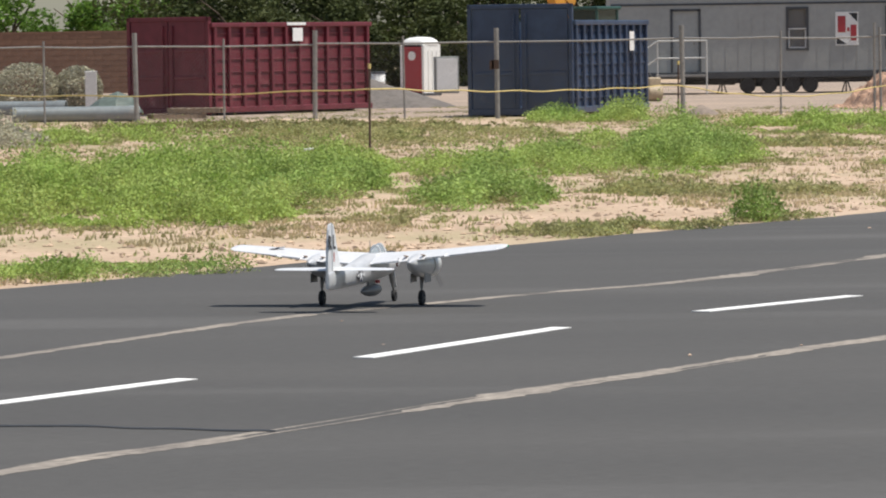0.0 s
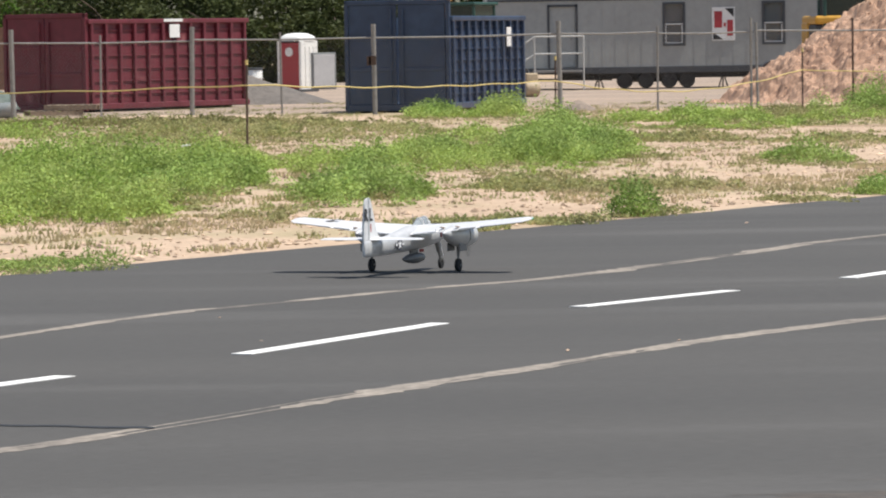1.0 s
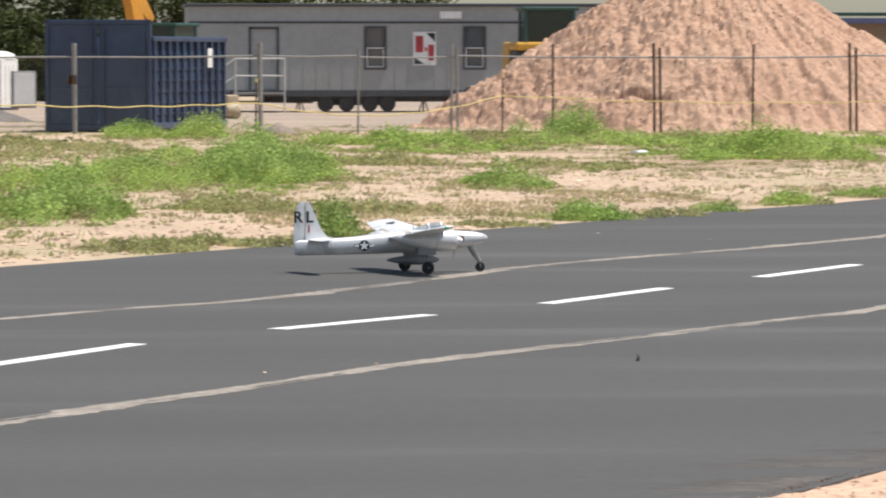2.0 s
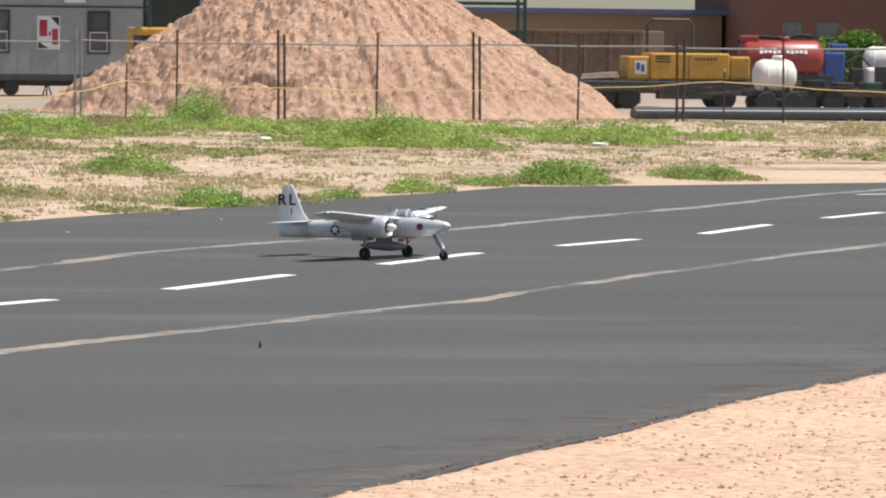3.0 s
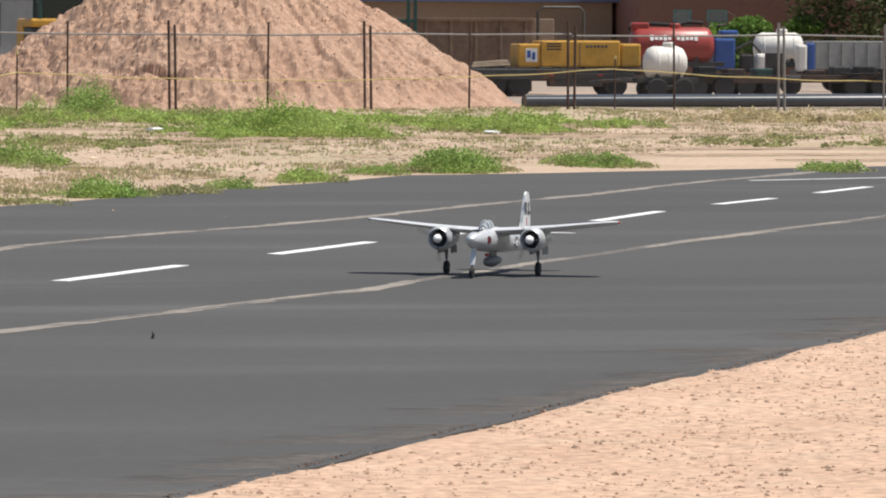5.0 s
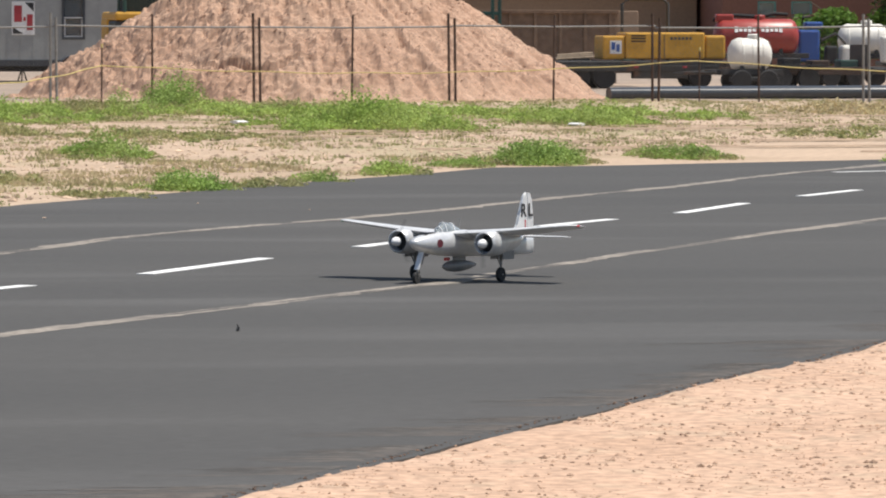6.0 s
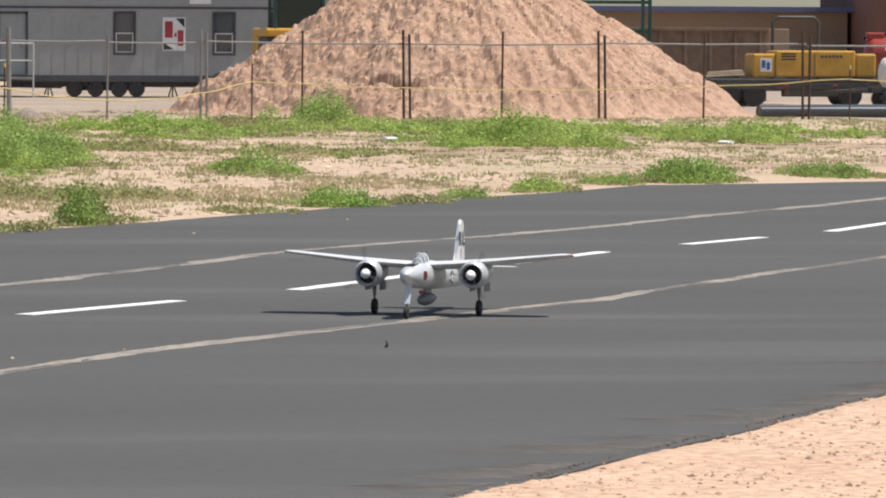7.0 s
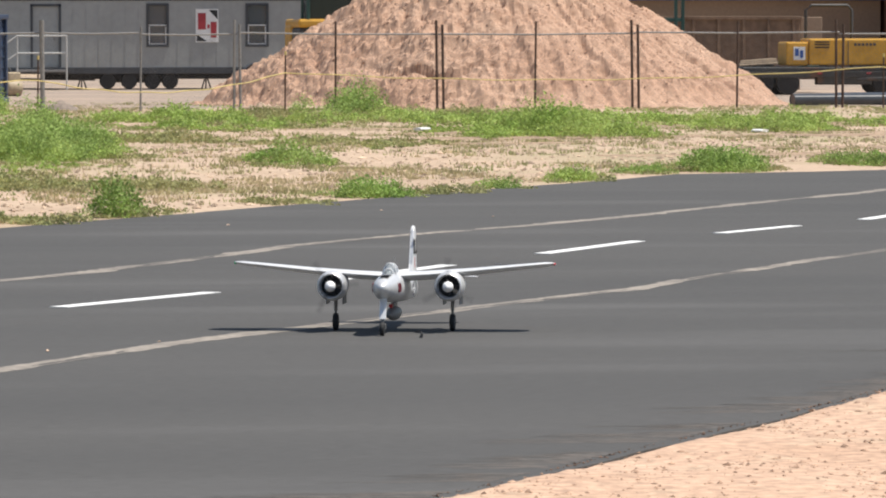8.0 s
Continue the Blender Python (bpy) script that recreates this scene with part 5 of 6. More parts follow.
def box_trailer():
    root = thing("dump_trailer", pose(39.4, 150, 0), "plain grey steel dump trailer", "trailer")
    box_part("bed", root, GREYBOX, 0, 0, 1.1, 2.3, 1.7, 0.85, bevel=0.02)
    for i in range(6):
        box_part("rib", root, GREYBOX, -1.0 + 0.4 * i, -0.87, 1.1, 0.06, 0.05, 0.8, bevel=0.008)
    box_part("chassis", root, DARKSTEEL, 0, 0, 0.58, 3.0, 0.9, 0.14)
    for x in (-0.1, 0.6):
        disc_wheel(root, x, -0.8, 0.30, 0.30, 0.2)
        disc_wheel(root, x, 0.8, 0.30, 0.30, 0.2)
    box_part("mudguard", root, BLACK, 0.25, -0.82, 0.66, 1.5, 0.26, 0.05, bevel=0.01)


box_trailer()


def tan_bin():
    root = thing("scrap_bin", pose(26.2, 149, 0), "open rusty tan steel scrap bin", "container")
    tan = material("tan_rust", (0.20, 0.13, 0.085), 0.8, scale=0.8, fine=6, vary=0.2, bump=0.1, stain=(0.14, 0.075, 0.045), stain_scale=1.0)
    box_part("body", root, tan, 0, 0, 1.05, 6.4, 2.2, 2.12, bevel=0.02)
    for i in range(9):
        box_part("rib", root, tan, -3.0 + 0.75 * i, -1.13, 1.1, 0.09, 0.06, 1.95, bevel=0.01)
    box_part("rim", root, tan, 0, -1.12, 2.12, 6.5, 0.1, 0.1, bevel=0.01)
    box_part("crate", root, STUCCO, 3.55, -0.6, 1.6, 0.66, 0.8, 1.1, bevel=0.02)


tan_bin()


def steel_rack():
    root = thing("steel_rack", pose(23.6, 142, 0), "dark green steel storage frame", "rack")
    for x in (-1.1, 1.05, 1.25):
        bm = B()
        box(bm, x, 0, 1.5, 0.09, 0.12, 3.0, bevel=0.01)
        part("upright", bm, GREENSTEEL, root)
    for z in (2.05, 2.86):
        bm = B()
        box(bm, 0.05, -0.005, z, 2.5, 0.10, 0.10, bevel=0.01)
        part("beam", bm, GREENSTEEL, root)


steel_rack()


# added trailers: they fill in the dark band of clutter and shade below the machines
def low_trailer(x, y, length, turn):
    root = thing("dark_band_trailer", pose(x, y, 0, 0, 0, turn), "low dark steel two-axle trailer added for a band of clutter and shade", "trailer", "equipment trailers")
    box_part("deck", root, DARKSTEEL, 0, 0, 0.46, length, 1.7, 0.14)
    box_part("side_rail", root, RUSTY, 0, -0.86, 0.50, length, 0.06, 0.20, bevel=0.01)
    box_part("ramp", root, DARKSTEEL, length / 2 - 0.05, 0, 0.85, 0.08, 1.5, 0.7, m=None, bevel=0.01)
    for xx in (-0.4, 0.35):
        for yy in (-0.95, 0.95):
            disc_wheel(root, xx, yy, 0.30, 0.30, 0.2)
    box_part("mudguard", root, BLACK, -0.02, -0.95, 0.64, 1.5, 0.24, 0.04, bevel=0.008)
    bm = B()
    tube(bm, [(-length / 2, -0.6, 0.46), (-length / 2 - 1.0, 0, 0.42), (-length / 2, 0.6, 0.46)], 0.05, 6)
    part("drawbar", bm, DARKSTEEL, root)
    for i in range(5):
        box_part("tool_crate", root, (RUSTY, DARKSTEEL, BLACK, RUSTY, GREENSTEEL)[i], -length / 2 + 0.5 + i * (length - 1.0) / 4, -0.3, 0.63 + 0.04 * (i % 2), 0.5, 0.6, 0.22 + 0.1 * (i % 3), bevel=0.03)


low_trailer(31.2, 133.6, 4.2, 3)
low_trailer(36.3, 136.0, 3.8, -2)
low_trailer(26.6, 139.5, 3.6, 2)


# ---- walls, buildings and trees behind the yard ----
def block_wall():
    root = thing("wall_north", pose(-15.5, 186, 0), "brown concrete block boundary wall", "wall")
    tagged(root, kind="structure")
    bm = B()
    box(bm, 0, 0.02, 1.1, 15.0, 0.2, 2.2)
    box(bm, 0, 0.02, 2.24, 15.1, 0.26, 0.08)
    part("core", bm, BROWNWALL, root)
    me = None
    n = 0
    for row in range(11):
        for i in range(25):
            x = -7.35 + 0.6 * i + (0.3 if row % 2 else 0)
            if x > 7.3:
                continue
            if me is None:
                bm = B()
                box(bm, 0, 0, 0, 0.588, 0.03, 0.188)
                me = bpy.data.meshes.new("block")
                bm.to_mesh(me)
                bm.free()
                me.materials.append(BROWNWALL)
            ob = new("block", me)
            ob.parent = root
            ob.matrix_basis = pose(x, -0.085 - 0.002 * ((i * 7 + row * 3) % 3), 0.1 + 0.2 * row)
            n += 1


def building(name, x0, x1, y, h, mat_, windows, label, roof):
    root = thing(name, pose(0, y, 0), label, "building")
    def piece(name_, *dims):
        bm = B()
        box(bm, *dims)
        part(name_, bm, mat_, root)

    x = x0
    for a, b, lo, hi in windows:
        piece("wall", (x + a) / 2, 0, h / 2, a - x, 0.25, h)
        piece("wall", (a + b) / 2, 0, lo / 2, b - a, 0.25, lo)
        piece("wall", (a + b) / 2, 0, (hi + h) / 2, b - a, 0.25, h - hi)
        x = b
    piece("wall", (x + x1) / 2, 0, h / 2, x1 - x, 0.25, h)
    piece("side_wall", x0 + 0.12, 5.13, h / 2, 0.25, 10.0, h)
    piece("side_wall", x1 - 0.12, 5.13, h / 2, 0.25, 10.0, h)
    bm = B()
    box(bm, (x0 + x1) / 2, 5, h + 0.09, x1 - x0 + 0.6, 11.0, 0.16)
    rf = part("roof", bm, roof, root)
    bm = B()
    box(bm, (x0 + x1) / 2, -0.56, h + 0.12, x1 - x0 + 0.6, 0.08, 0.2)
    part("fascia", bm, roof, rf)
    for z in (0.35, 0.72):
        bm = B()
        box(bm, (x0 + x1) / 2, -0.135, h * z, x1 - x0, 0.02, 0.06)
        part("band", bm, mat_, root)
    for a, b, lo, hi in windows:
        bm = B()
        for xx in (a + 0.03, b - 0.03):
            box(bm, xx, -0.06, (lo + hi) / 2, 0.06, 0.08, hi - lo)
        for z in (lo + 0.03, hi - 0.03):
            box(bm, (a + b) / 2, -0.06, z, b - a - 0.12, 0.08, 0.06)
        fr = part("window_frame", bm, TEAL, root)
        bm = B()
        box(bm, (a + b) / 2, 0.0, (lo + hi) / 2, b - a - 0.12, 0.02, hi - lo - 0.12)
        part("pane", bm, PANE, fr)


TEAL = material("teal_frame", (0.12, 0.30, 0.28), 0.5, fine=8, vary=0.1, bump=0)
block_wall()
building("tan_building", 30.0, 43.0, 200, 3.0, STUCCO, [(33.2, 34.0, 0.9, 1.9)], "long low tan stucco building with a blue roof edge", ROOFMETAL)
building("brown_building", 43.2, 62.0, 196, 6.2, BRICKISH, [(44.6, 45.35, 2.1, 2.72), (45.95, 46.8, 2.1, 2.72)], "brown building with teal-framed windows", BRICKISH)


def leaves(count, centre, radius, size, r, flat=0.7, shell=0.55):
    """Points in lobes about a centre, each a small bent leaf spray; returns verts and faces."""
    c = r.standard_normal((count, 3))
    c /= np.linalg.norm(c, axis=1, keepdims=True)
    c *= (shell + (1 - shell) * r.random((count, 1))) * np.asarray(radius)
    c += np.asarray(centre)
    return sprays(c, size, r, flat)


def sprays(c, size, r, flat=0.7, up=None):
    n = len(c)
    d = r.standard_normal((n, 3))
    d[:, 2] = d[:, 2] * 0.5 + (0.25 if up is None else up)
    d /= np.linalg.norm(d, axis=1, keepdims=True)
    e = np.cross(d, r.standard_normal((n, 3)))
    e /= np.linalg.norm(e, axis=1, keepdims=True)
    s = (np.asarray(size) * (0.6 + 0.8 * r.random(n)))[:, None]
    nrm = np.cross(d, e)
    v = np.stack([c - d * s * 0.5, c + e * s * 0.28 + nrm * s * 0.08, c + d * s * 0.6, c - e * s * 0.28 + nrm * s * 0.08], 1)
    return v.reshape(-1, 3), np.arange(4 * n).reshape(-1, 4)


def tree(x, y, h, spread, low, mat_, label, seed, n_lobes=28, per=560, size=0.19):
    r = np.random.default_rng(seed)
    root = thing("tree", pose(x, y, 0), label, "tree")
    bm = B()
    top = Vector((0.3 * math.sin(seed), 0.2, h * 0.55))
    tube(bm, [(0, 0, -0.1), (0.06, 0.03, h * 0.15), tuple(top * 0.6), tuple(top)], 0.2 * h / 6, 10, 0.08 * h / 6)
    for i in range(7):
        a = 2 * math.pi * i / 7 + seed
        s = top * (0.45 + 0.07 * i)
        e = Vector((spread * 0.7 * math.cos(a), spread * 0.7 * math.sin(a), low + (h - low) * (0.35 + 0.09 * i)))
        tube(bm, [tuple(s), tuple(s.lerp(e, 0.5) + Vector((0, 0, 0.2))), tuple(e)], 0.07 * h / 6, 6, 0.02)
    part("trunk", bm, BARK, root, smooth=True)
    vs, fs, k = [], [], 0
    for i in range(n_lobes):
        a, q = r.uniform(0, 2 * math.pi), spread * math.sqrt(r.random())
        z = low + (h - low) * r.random() * (1 - 0.35 * q / spread)
        v, f = leaves(per, (q * math.cos(a), q * math.sin(a), z), (spread * 0.34, spread * 0.34, (h - low) * 0.17), size, r)
        v = v[:, :]
        vs.append(v), fs.append(f + k)
        k += len(v)
    soup("crown", np.concatenate(vs), np.concatenate(fs), mat_, "dense leafy crown", kind="", parent=root)


dark = "dark green shade tree with low hanging foliage"
for i, (x, y, h, sp, low, mt) in enumerate(((-9.5, 205, 8, 4.2, 0.9, TREELEAF), (-5.2, 203, 8, 4.2, 0.1, TREELEAF), (-1.0, 206, 8, 4.0, -0.1, TREELEAF), (2.2, 204, 8, 3.6, -0.1, TREELEAF), (0.6, 199, 3.4, 3.0, -0.2, TREELEAF), (-3.4, 198, 3.2, 2.8, -0.2, TREELEAF), (-7.6, 199, 4.0, 2.8, 0.0, TREELEAF),
                                            (5.8, 210, 7, 3.6, 0.8, TREELEAF), (51.5, 185, 8, 4.0, 0.8, TREELEAF), (56.5, 188, 8, 4.2, 0.6, TREELEAF), (10.5, 230, 6.0, 3.2, 1.6, TREELEAF), (18.0, 232, 6.0, 3.4, 1.8, TREELEAF))):
    tree(x, y, h, sp, low, mt, dark, 11 + i)
for i, (x, y, h, sp, low) in enumerate(((-14.6, 215, 4.4, 2.4, 0.8), (-18.4, 218, 5.0, 2.8, 1.0), (-11.8, 222, 4.6, 2.2, 1.0))):
    tree(x, y, h, sp, low, TREELIGHT, "bright green tree behind the boundary wall", 31 + i, 18, 300, 0.22)
tree(46.3, 188, 2.9, 2.3, 0.6, TREELIGHT, "bright green rounded shrub tree", 41, 20, 350, 0.18)
for i, (x, y, h, sp) in enumerate(((-10.2, 125.5, 1.3, 0.85), (-8.95, 125.8, 1.2, 0.62), (-6.8, 186, 1.6, 0.7))):
    r_ = np.random.default_rng(50 + i)
    root_ = thing("dry_bush", pose(x, y, 0), "pale grey-green dry desert bush", "bush", "dry bushes")
    bm = B()
    for j in range(9):
        a = 2 * math.pi * j / 9
        tube(bm, [(0, 0, -0.05), (0.5 * sp * math.cos(a), 0.5 * sp * math.sin(a), h * 0.7)], 0.02, 5, 0.006)
    part("stems", bm, BARK, root_)
    v, f = leaves(5200, (0, 0, h * 0.52), (sp, sp, h * 0.5), 0.07, r_, shell=0.75)
    soup("foliage", v, f, SAGE, "dense fine foliage", kind="", parent=root_)


# ---- weeds: patches of leafy plants; x, y, half width, half depth, height ----
def weed_patch(x, y, rx, ry, h, thick=1.0, mat_=None, leaf=0.056, name="weeds", label="patch of bright green leafy weeds on dirt", seed=None):
    """Plants as small domes of leaves; their height swells and sinks over the patch, so that bushes stand out of low growth."""
    r = np.random.default_rng(int(abs(x * 131 + y * 17)) if seed is None else seed)
    low = name != "weeds" and name != "weed_clump"
    plants = int(max(10, min(260 if low else 380, rx * ry * 3.14 * (10 if low else 8) * thick)))
    vs, fs, k = [], [], 0
    a, q = r.uniform(0, 2 * math.pi, plants), np.sqrt(r.random(plants))
    for i in range(plants):
        wob = 1 + 0.4 * noise.noise((2.2 * math.cos(a[i]), 2.2 * math.sin(a[i]), x)) + 0.2 * noise.noise((7 * math.cos(a[i]), 7 * math.sin(a[i]), x))
        px, py = x + rx * wob * q[i] * math.cos(a[i]), y + ry * wob * q[i] * math.sin(a[i])
        if noise.noise((px * 0.9, py * 0.45, 3.0)) < -0.20 and thick < 3:
            continue
        if thick >= 4:
            hh = h * math.sqrt(max(0.05, 1.05 - q[i] ** 2)) * (0.65 + 0.5 * r.random())
        else:
            swell = 0.5 + 0.9 * noise.noise((px * 1.1, py * 0.33, 6.0)) + 0.4 * noise.noise((px * 2.9, py * 1.1, 8.0))
            hh = h * (1.2 - 0.5 * q[i] ** 2) * (0.16 + 1.45 * min(1.0, max(0.0, swell)) ** 1.3) * (0.7 + 0.5 * r.random())
        w = 0.09 + (0.35 if low else 0.52) * hh
        m = int((30 + (120 if low else 520) * hh) * (0.5 if y > 75 else 1.0))
        u = r.standard_normal((m, 3))
        u /= np.linalg.norm(u, axis=1, keepdims=True)
        u[:, 2] = np.abs(u[:, 2])
        lump = 1 + 0.22 * np.sin(5 * u[:, :1] + 2.0 * i) * np.cos(4 * u[:, 1:2] + i)
        c = u * lump * (0.62 + 0.40 * r.random((m, 1))) * (w, w, hh) + (px, py, ground_z(px, py) + 0.005)
        v, f = sprays(c, leaf * (0.62 if not low else 0.8) * (1.35 if y > 75 else 1.0) * (0.75 + 0.5 * r.random()), r, up=0.7)
        v[:, 2] = np.maximum(v[:, 2], ground_z(px, py))
        vs.append(v), fs.append(f + k)
        k += len(v)
    if vs:
        soup(name, np.concatenate(vs), np.concatenate(fs), mat_ or WEED, label, "weeds")
    if name == "weeds":
        g = 1.25 if thick < 2 and y < 75 else 1.08
        weed_patch(x, y, rx * g + 0.1, ry * g + 0.3, min(0.08, h * 0.4), 0.7 + 0.3 * thick ** 0.5, LOWGREEN, leaf * 0.8, "low_weeds", "low thin green weeds on dirt", int(x * 7 + y * 31) + 900)


weed_patch(-3.22, 49.7, 1.9, 4.9, 0.38, 1.7)
weed_patch(-5.0, 52.0, 1.5, 4.0, 0.38, 1.6)
weed_patch(-2.40, 60.0, 1.7, 7.0, 0.38, 1.4)
weed_patch(-4.6, 64.0, 1.4, 4.0, 0.24, 0.8)
weed_patch(-1.41, 57.2, 0.75, 4.1, 0.44, 1.6, WEEDDARK)
weed_patch(0.39, 51.8, 0.66, 2.6, 0.30, 2.0, WEEDDARK)
weed_patch(2.80, 45.3, 0.11, 0.16, 0.44, 24.0, WEEDDARK, 0.055)
for x_, y_, w_, h_ in ((-2.6, 56, 0.35, 0.40), (-3.6, 60, 0.32, 0.42), (-1.9, 59, 0.3, 0.40), (-1.0, 58, 0.3, 0.38), (-4.6, 50, 0.3, 0.32), (-2.2, 50, 0.3, 0.32),
                       (1.6, 68, 0.4, 0.36), (3.9, 70, 0.35, 0.46), (0.1, 51.8, 0.3, 0.32), (0.7, 52.2, 0.26, 0.28), (2.4, 106.5, 0.5, 0.40), (3.8, 106.2, 0.4, 0.36)):
    weed_patch(x_, y_, w_, w_ * 2.2, h_, 5.0, WEEDDARK, 0.05, "weed_clump", "taller clump of green leafy weeds")
weed_patch(3.2, 45.9, 0.35, 1.0, 0.09, 1.5, LOWGREEN, 0.04, "low_weeds", "low thin green weeds on dirt")
weed_patch(-2.43, 36.8, 0.88, 1.3, 0.16, 3.0, WEEDDARK, 0.04)
weed_patch(-3.1, 36.0, 0.5, 0.9, 0.13, 2.5, WEED, 0.04)
weed_patch(2.23, 67.3, 1.9, 7.0, 0.24, 0.9)
weed_patch(3.18, 68.3, 0.84, 4.9, 0.46, 1.6, WEEDDARK)
weed_patch(-6.35, 90.5, 1.4, 5.5, 0.24, 0.8)
weed_patch(-1.29, 88.3, 3.2, 7.6, 0.20, 0.7, LOWGREEN)
weed_patch(3.06, 106.3, 1.30, 3.0, 0.36, 1.6)
weed_patch(1.03, 43.0, 0.57, 1.0, 0.11, 4.0, LOWGREEN, 0.045, "grass", "low half-dry green grass on dirt")
weed_patch(6.81, 91.6, 1.5, 5.3, 0.20, 0.9)
weed_patch(-5.51, 68.7, 0.46, 2.0, 0.23, 1.0)
weed_patch(-0.60, 65.8, 1.9, 4.5, 0.20, 1.0)
weed_patch(4.31, 89.5, 0.25, 1.5, 0.48, 3.0, WEEDDARK)
weed_patch(3.4, 82.0, 2.0, 6.0, 0.20, 0.7)
weed_patch(6.05, 63.4, 0.57, 2.0, 0.22, 2.2, WEEDDARK)
weed_patch(5.70, 50.6, 0.42, 0.8, 0.22, 5.0, WEEDDARK, 0.05)
weed_patch(7.40, 91.5, 1.9, 4.7, 0.20, 0.8)
weed_patch(11.2, 102.9, 0.40, 2.0, 0.46, 2.5, WEEDDARK)
weed_patch(10.5, 105.5, 0.25, 1.4, 0.38, 2.5, WEEDDARK)
weed_patch(12.29, 100.5, 2.2, 5.2, 0.16, 0.7, LOWGREEN)
weed_patch(9.0, 101.0, 2.2, 5.0, 0.16, 0.8, LOWGREEN)
weed_patch(10.95, 81.0, 0.27, 2.0, 0.27, 2.0)
weed_patch(2.22, 54.7, 0.8, 1.7, 0.11, 2.6, LOWGREEN, 0.05, "grass", "low half-dry green grass on dirt")
weed_patch(7.34, 53.3, 0.22, 0.5, 0.15, 5.0, WEEDDARK, 0.045)
weed_patch(8.56, 55.9, 0.31, 0.8, 0.18, 4.5, WEED, 0.045)
weed_patch(10.95, 59.8, 0.50, 0.9, 0.31, 5.0, WEEDDARK, 0.055)
weed_patch(9.87, 59.0, 0.34, 0.8, 0.12, 4.5, WEEDDARK, 0.045)
weed_patch(13.29, 62.7, 0.55, 1.2, 0.18, 4.0, WEEDDARK, 0.05)
weed_patch(15.53, 59.8, 0.34, 0.8, 0.16, 3.0, WEED, 0.05)
weed_patch(12.52, 83.5, 1.75, 4.4, 0.32, 1.4)
weed_patch(16.49, 87.5, 1.5, 3.8, 0.24, 1.2)
weed_patch(15.2, 96.0, 2.6, 4.6, 0.18, 0.75)
weed_patch(11.6, 94.8, 2.6, 4.6, 0.19, 0.8)
weed_patch(18.6, 92.0, 1.8, 4.0, 0.18, 0.9)
weed_patch(2.0, 44.2, 0.55, 0.9, 0.10, 3.0, LOWGREEN, 0.045, "grass", "low half-dry green grass on dirt")
weed_patch(3.4, 53.5, 0.9, 2.0, 0.09, 1.6, LOWGREEN, 0.05, "grass", "low half-dry green grass on dirt")
weed_patch(4.6, 49.0, 0.6, 1.2, 0.08, 1.6, LOWGREEN, 0.045, "grass", "low half-dry green grass on dirt")
weed_patch(6.6, 51.8, 0.5, 0.9, 0.08, 1.8, LOWGREEN, 0.045, "grass", "low half-dry green grass on dirt")
weed_patch(-0.2, 47.0, 0.7, 1.6, 0.08, 1.2, LOWGREEN, 0.045, "grass", "low half-dry green grass on dirt")
weed_patch(5.2, 80.0, 1.6, 4.0, 0.12, 0.8, LOWGREEN, 0.06, "grass", "low half-dry green grass on dirt")
weed_patch(8.2, 76.0, 1.5, 4.0, 0.11, 0.7, LOWGREEN, 0.06, "grass", "low half-dry green grass on dirt")
weed_patch(19.5, 76.0, 2.0, 4.0, 0.10, 0.5, LOWGREEN, 0.06, "grass", "low half-dry green grass on dirt")
weed_patch(23.62, 96.0, 1.6, 4.2, 0.16, 0.7, GRASS, 0.06, "grass", "low half-dry grass on dirt")
weed_patch(26.5, 99.0, 2.0, 4.0, 0.14, 0.6, GRASS, 0.06, "grass", "low half-dry grass on dirt")
for x_, y_, w_ in ((-5.6, 103.5, 2.0), (-2.6, 102.5, 1.8), (-0.6, 99.5, 1.6), (-4.0, 97.0, 2.2)):
    weed_patch(x_, y_, w_, 3.4, 0.15, 1.0, OLIVE, 0.05, "dry_weeds", "low olive-brown half-dry weeds on dirt")
weed_patch(-7.4, 86.0, 0.8, 4.0, 0.42, 2.0, SAGE, 0.06, "dry_brush", "pale dry brush on dirt")


def tufts(name, count, s0, s1, n0, n1, h, mat_, label, seed, keep):
    """Scattered grass blades over a stretch beside the runway."""
    r = np.random.default_rng(seed)
    vs, fs, k = [], [], 0
    for i in range(count):
        p = strip(r.uniform(s0, s1), n0 + (n1 - n0) * r.random())
        if noise.noise((p.x * 0.5, p.y * 0.22, seed)) < keep:
            continue
        m = r.integers(5, 12)
        z = ground_z(p.x, p.y)
        for j in range(m):
            a, t = r.uniform(0, 6.28), r.uniform(0.1, 0.8)
            hh = h * r.uniform(0.5, 1.3)
            bx, by = p.x + 0.06 * r.standard_normal(), p.y + 0.06 * r.standard_normal()
            w = 0.008
            vs += [(bx - w, by, z), (bx + w, by, z), (bx + hh * t * math.cos(a), by + hh * t * math.sin(a), z + hh)]
            fs.append((k, k + 1, k + 2))
            k += 3
    soup(name, vs, fs, mat_, label, "grass")


tufts("grass", 5000, 10, 62, -19.1, -23.5, 0.045, GRASS, "thin dry grass tufts along the runway edge", 61, 0.15)
tufts("grass", 8000, 20, 110, -23.5, -52, 0.055, GRASS, "thin dry grass tufts scattered on dirt", 62, -0.05)
tufts("grass", 24000, 8, 115, -19.3, -62, 0.05, LOWGREEN, "thin green grass tufts scattered on dirt", 63, -0.08)


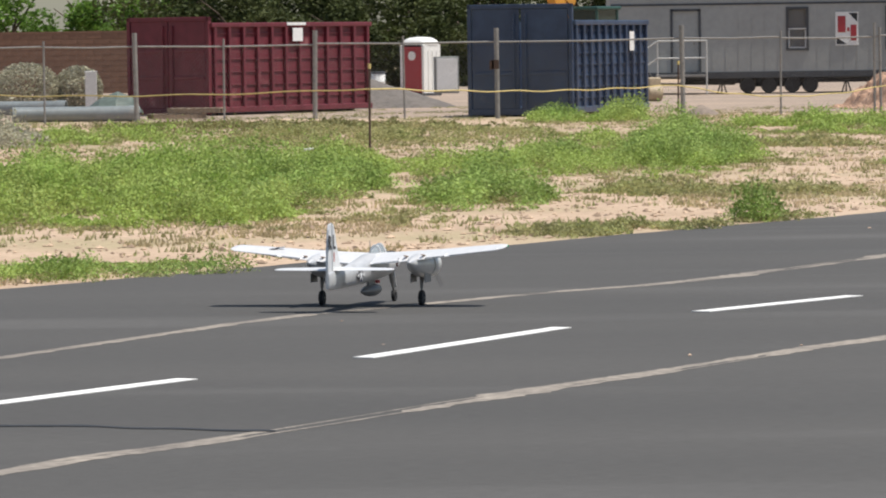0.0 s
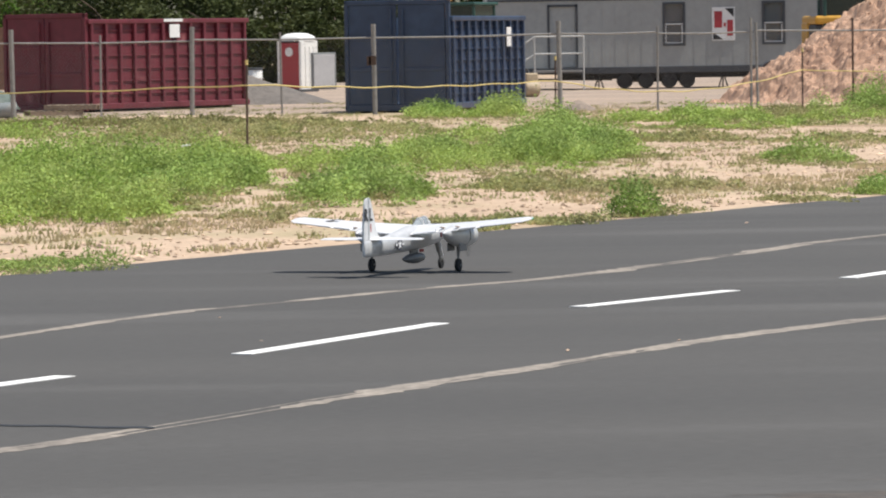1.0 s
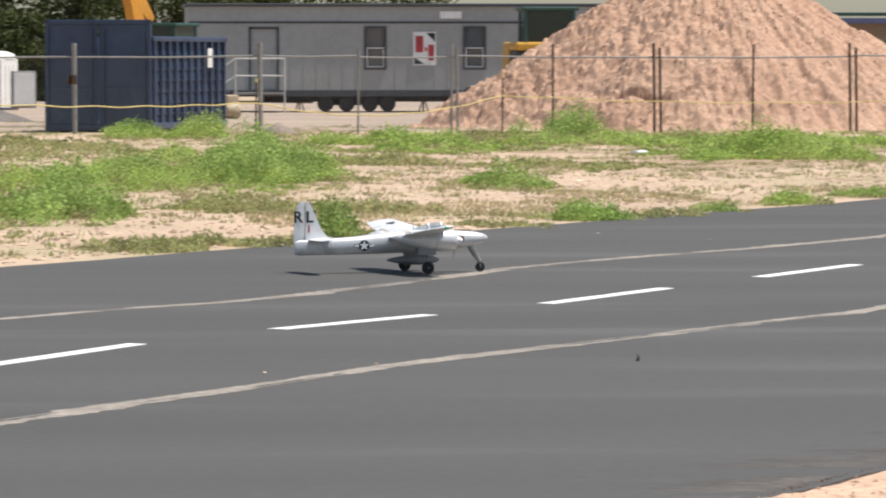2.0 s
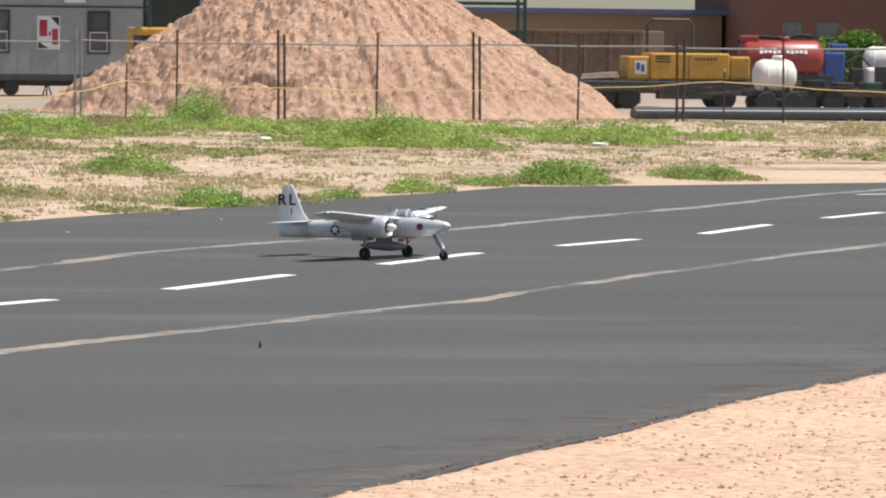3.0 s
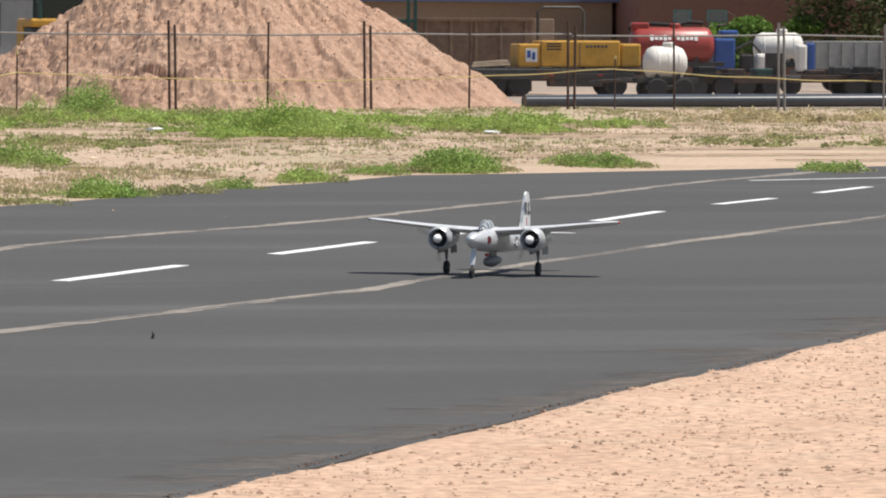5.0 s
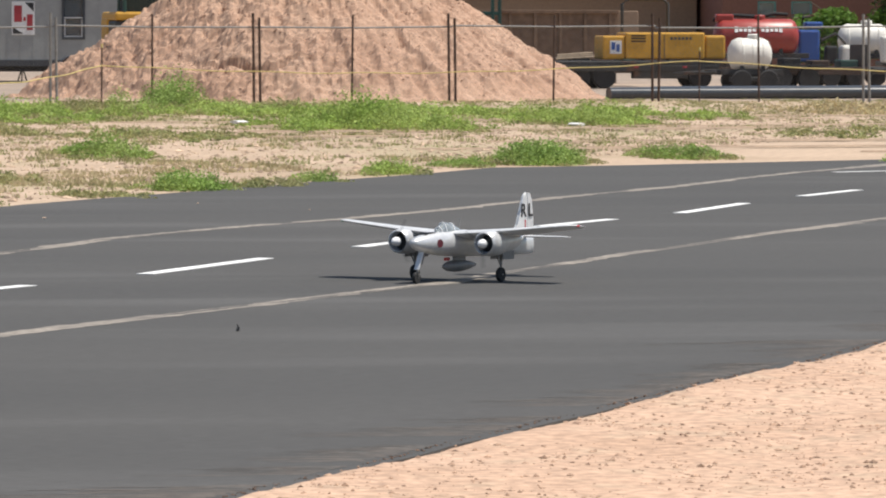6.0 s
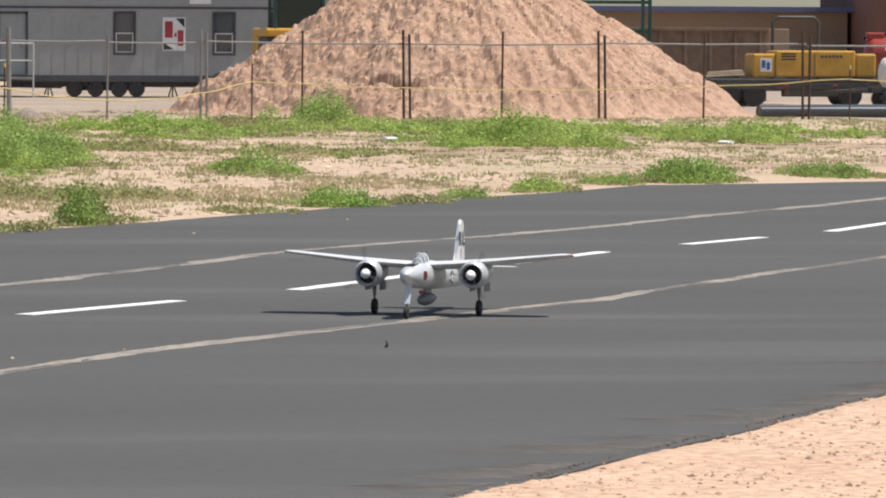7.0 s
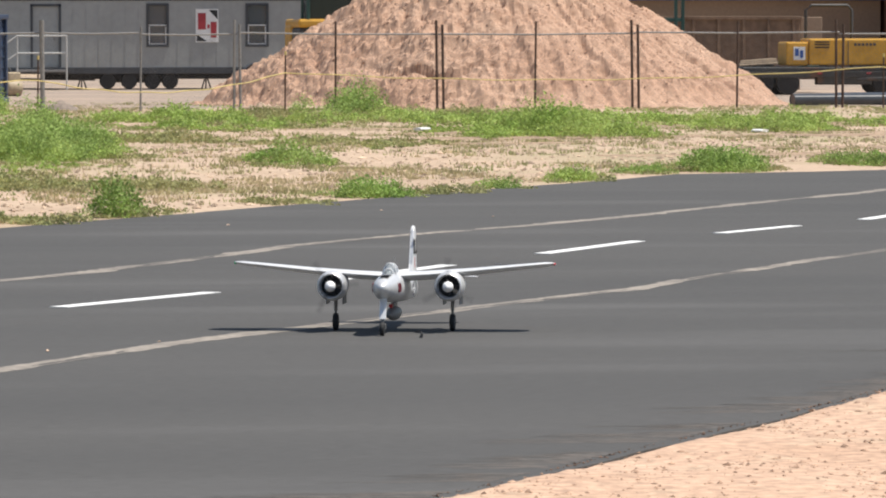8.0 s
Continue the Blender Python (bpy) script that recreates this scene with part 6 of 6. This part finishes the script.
def wheel_ruts():
    """Ragged furrows left by vehicles on the open dirt."""
    ruts = thing("ground_ruts", pose(0, 0, 0), "shallow brown wheel ruts in the open dirt", "ruts")
    tagged(ruts, kind="structure")
    r = np.random.default_rng(91)
    for i in range(26):
        y0, xa = 62 + 30 * r.random(), 4 + 22 * r.random()
        L = 3 + 7 * r.random()
        bm = B()
        prev = None
        for j in range(60):
            u = j / 59
            x, y = xa + L * u, y0 + 0.9 * u * L * 0.12 + 0.5 * noise.noise((u * 3, i, 0))
            w = (0.10 + 0.22 * abs(noise.noise((u * 9, i, 2)))) * math.sin(math.pi * min(1, max(0.02, u))) ** 0.5
            z = ground_z(x, y) + 0.012
            pair = (bm.verts.new((x, y - w, z)), bm.verts.new((x, y + w, z + 0.02)))
            if prev:
                bm.faces.new((prev[0], prev[1], pair[1], pair[0]))
            prev = pair
        part("rut", bm, RUT, ruts)


RUT = material("rut_dirt", (0.36, 0.255, 0.17), 0.95, scale=2, fine=12, vary=0.25, bump=0.6)
wheel_ruts()


# ---- litter and marks on the paving ----
def crack():
    bm = B()
    a, b = Vector((-2.4, 21.95, 0.003)), Vector((-0.7, 21.15, 0.003))
    prev = None
    for i in range(60):
        u = i / 59
        p = a.lerp(b, u) + Vector((0, 0.12 * noise.noise((u * 5, 1, 0)), 0))
        w = 0.018 + 0.02 * abs(noise.noise((u * 11, 3, 0)))
        pair = (bm.verts.new(p - Vector((0, w * 2, 0))), bm.verts.new(p + Vector((0, w * 2, 0))))
        if prev:
            bm.faces.new((prev[0], prev[1], pair[1], pair[0]))
        prev = pair
    part("open_crack", bm, TAR, RUNWAY, "dark open crack")


crack()


def pebbles():
    spots = [(1.25, 25.85, 0.004, 0.016), (-0.32, 27.17, 0.004, 0.011), (-0.59, 29.52, 0.004, 0.010), (3.61, 42.95, 0.004, 0.02), (1.87, 26.58, 0.004, 0.010), (5.3, 46.3, 0.004, 0.014), (6.1, 44.6, 0.004, 0.012)]
    lumps("pebbles", spots, STONE, "a few pale pebbles on the asphalt", "pebbles", 77)
    bm = B()
    tube(bm, [(0, 0, 0), (0.006, 0, 0.02), (0.0, 0.006, 0.036)], 0.010, 7, 0.004)
    ob = part("twig", bm, TAR, label="small dark scrap standing on the asphalt", m=pose(3.27, 26.73, 0.0))
    tagged(ob, category="litter")
    for x, y, w in ((-2.0, 78.5, 0.26), (10.55, 86.0, 0.22), (15.9, 83.4, 0.2)):
        bm = B()
        ring_loft(bm, [[(w * u, 0.12 * math.sin(a), 0.03 + 0.03 * math.cos(a)) for a in [2 * math.pi * j / 10 for j in range(10)]] for u in (-0.5, -0.2, 0.25, 0.5)])
        ob = part("litter", bm, WHITE, label="crumpled pale scrap of rubbish on dirt", m=pose(x, y, ground_z(x, y), 0, 0, x * 20))
        tagged(ob, category="litter")


pebbles()
bm1 = B()
for s_, n_ in ((55.4, -15.5),):
    p0, p1 = Vector((13.55, 55.6, 0.004)), Vector((19.2, 58.8, 0.004))
    side = (p1 - p0).cross(Vector((0, 0, 1))).normalized() * 0.07
    bm1.faces.new([bm1.verts.new(p0 - side), bm1.verts.new(p1 - side), bm1.verts.new(p1 + side), bm1.verts.new(p0 + side)])
part("end_line", bm1, PAINT, RUNWAY, "white painted end line")


# ---- what moves ----
TAXI = [  # seconds, x, y of the point between the main wheels, heading in degrees from the x axis
    (0.0, -0.44, 31.34, 74.5), (0.5, 0.14, 33.30, 77.2), (1.0, 0.65, 35.02, 67.6), (1.5, 1.60, 37.19, 40.9), (2.0, 2.98, 38.03, 11.4),
    (2.2, 3.56, 38.2, 1.3), (3.3, 6.2, 37.9, -52), (3.5, 6.51, 37.72, -60.6), (4.0, 6.87, 36.37, -87.3), (5.3, 6.17, 33.05, -121.5),
    (5.5, 5.99, 32.75, -124.9), (6.0, 5.32, 31.94, -130.6), (6.5, 4.55, 31.07, -124.1), (7.0, 3.91, 29.98, -111.1), (7.5, 3.51, 28.75, -103.9), (8.0, 3.21, 27.43, -103.9),
]


def motions():
    walk(MODEL, [(t, pose(x, y, 0, 0, 0, h)) for t, x, y, h in TAXI])
    steps = [i / FPS for i in range(241)]
    for k, (prop, y) in enumerate(PROPS):
        walk(prop, [(t, pose(0.22, y, 0.25, 77.0 * i + 35 * k, 0, 0)) for i, t in enumerate(steps)])
    ts = [r[0] for r in TAXI]
    px, py = np.interp(steps, ts, [r[1] for r in TAXI]), np.interp(steps, ts, [r[2] for r in TAXI])
    run = np.concatenate([[0], np.cumsum(np.hypot(np.diff(px), np.diff(py)))])
    for tyre, at, r in WHEELS:
        walk(tyre, [(t, pose(*at, 0, math.degrees(run[i] / r), 0)) for i, t in enumerate(steps)])


motions()
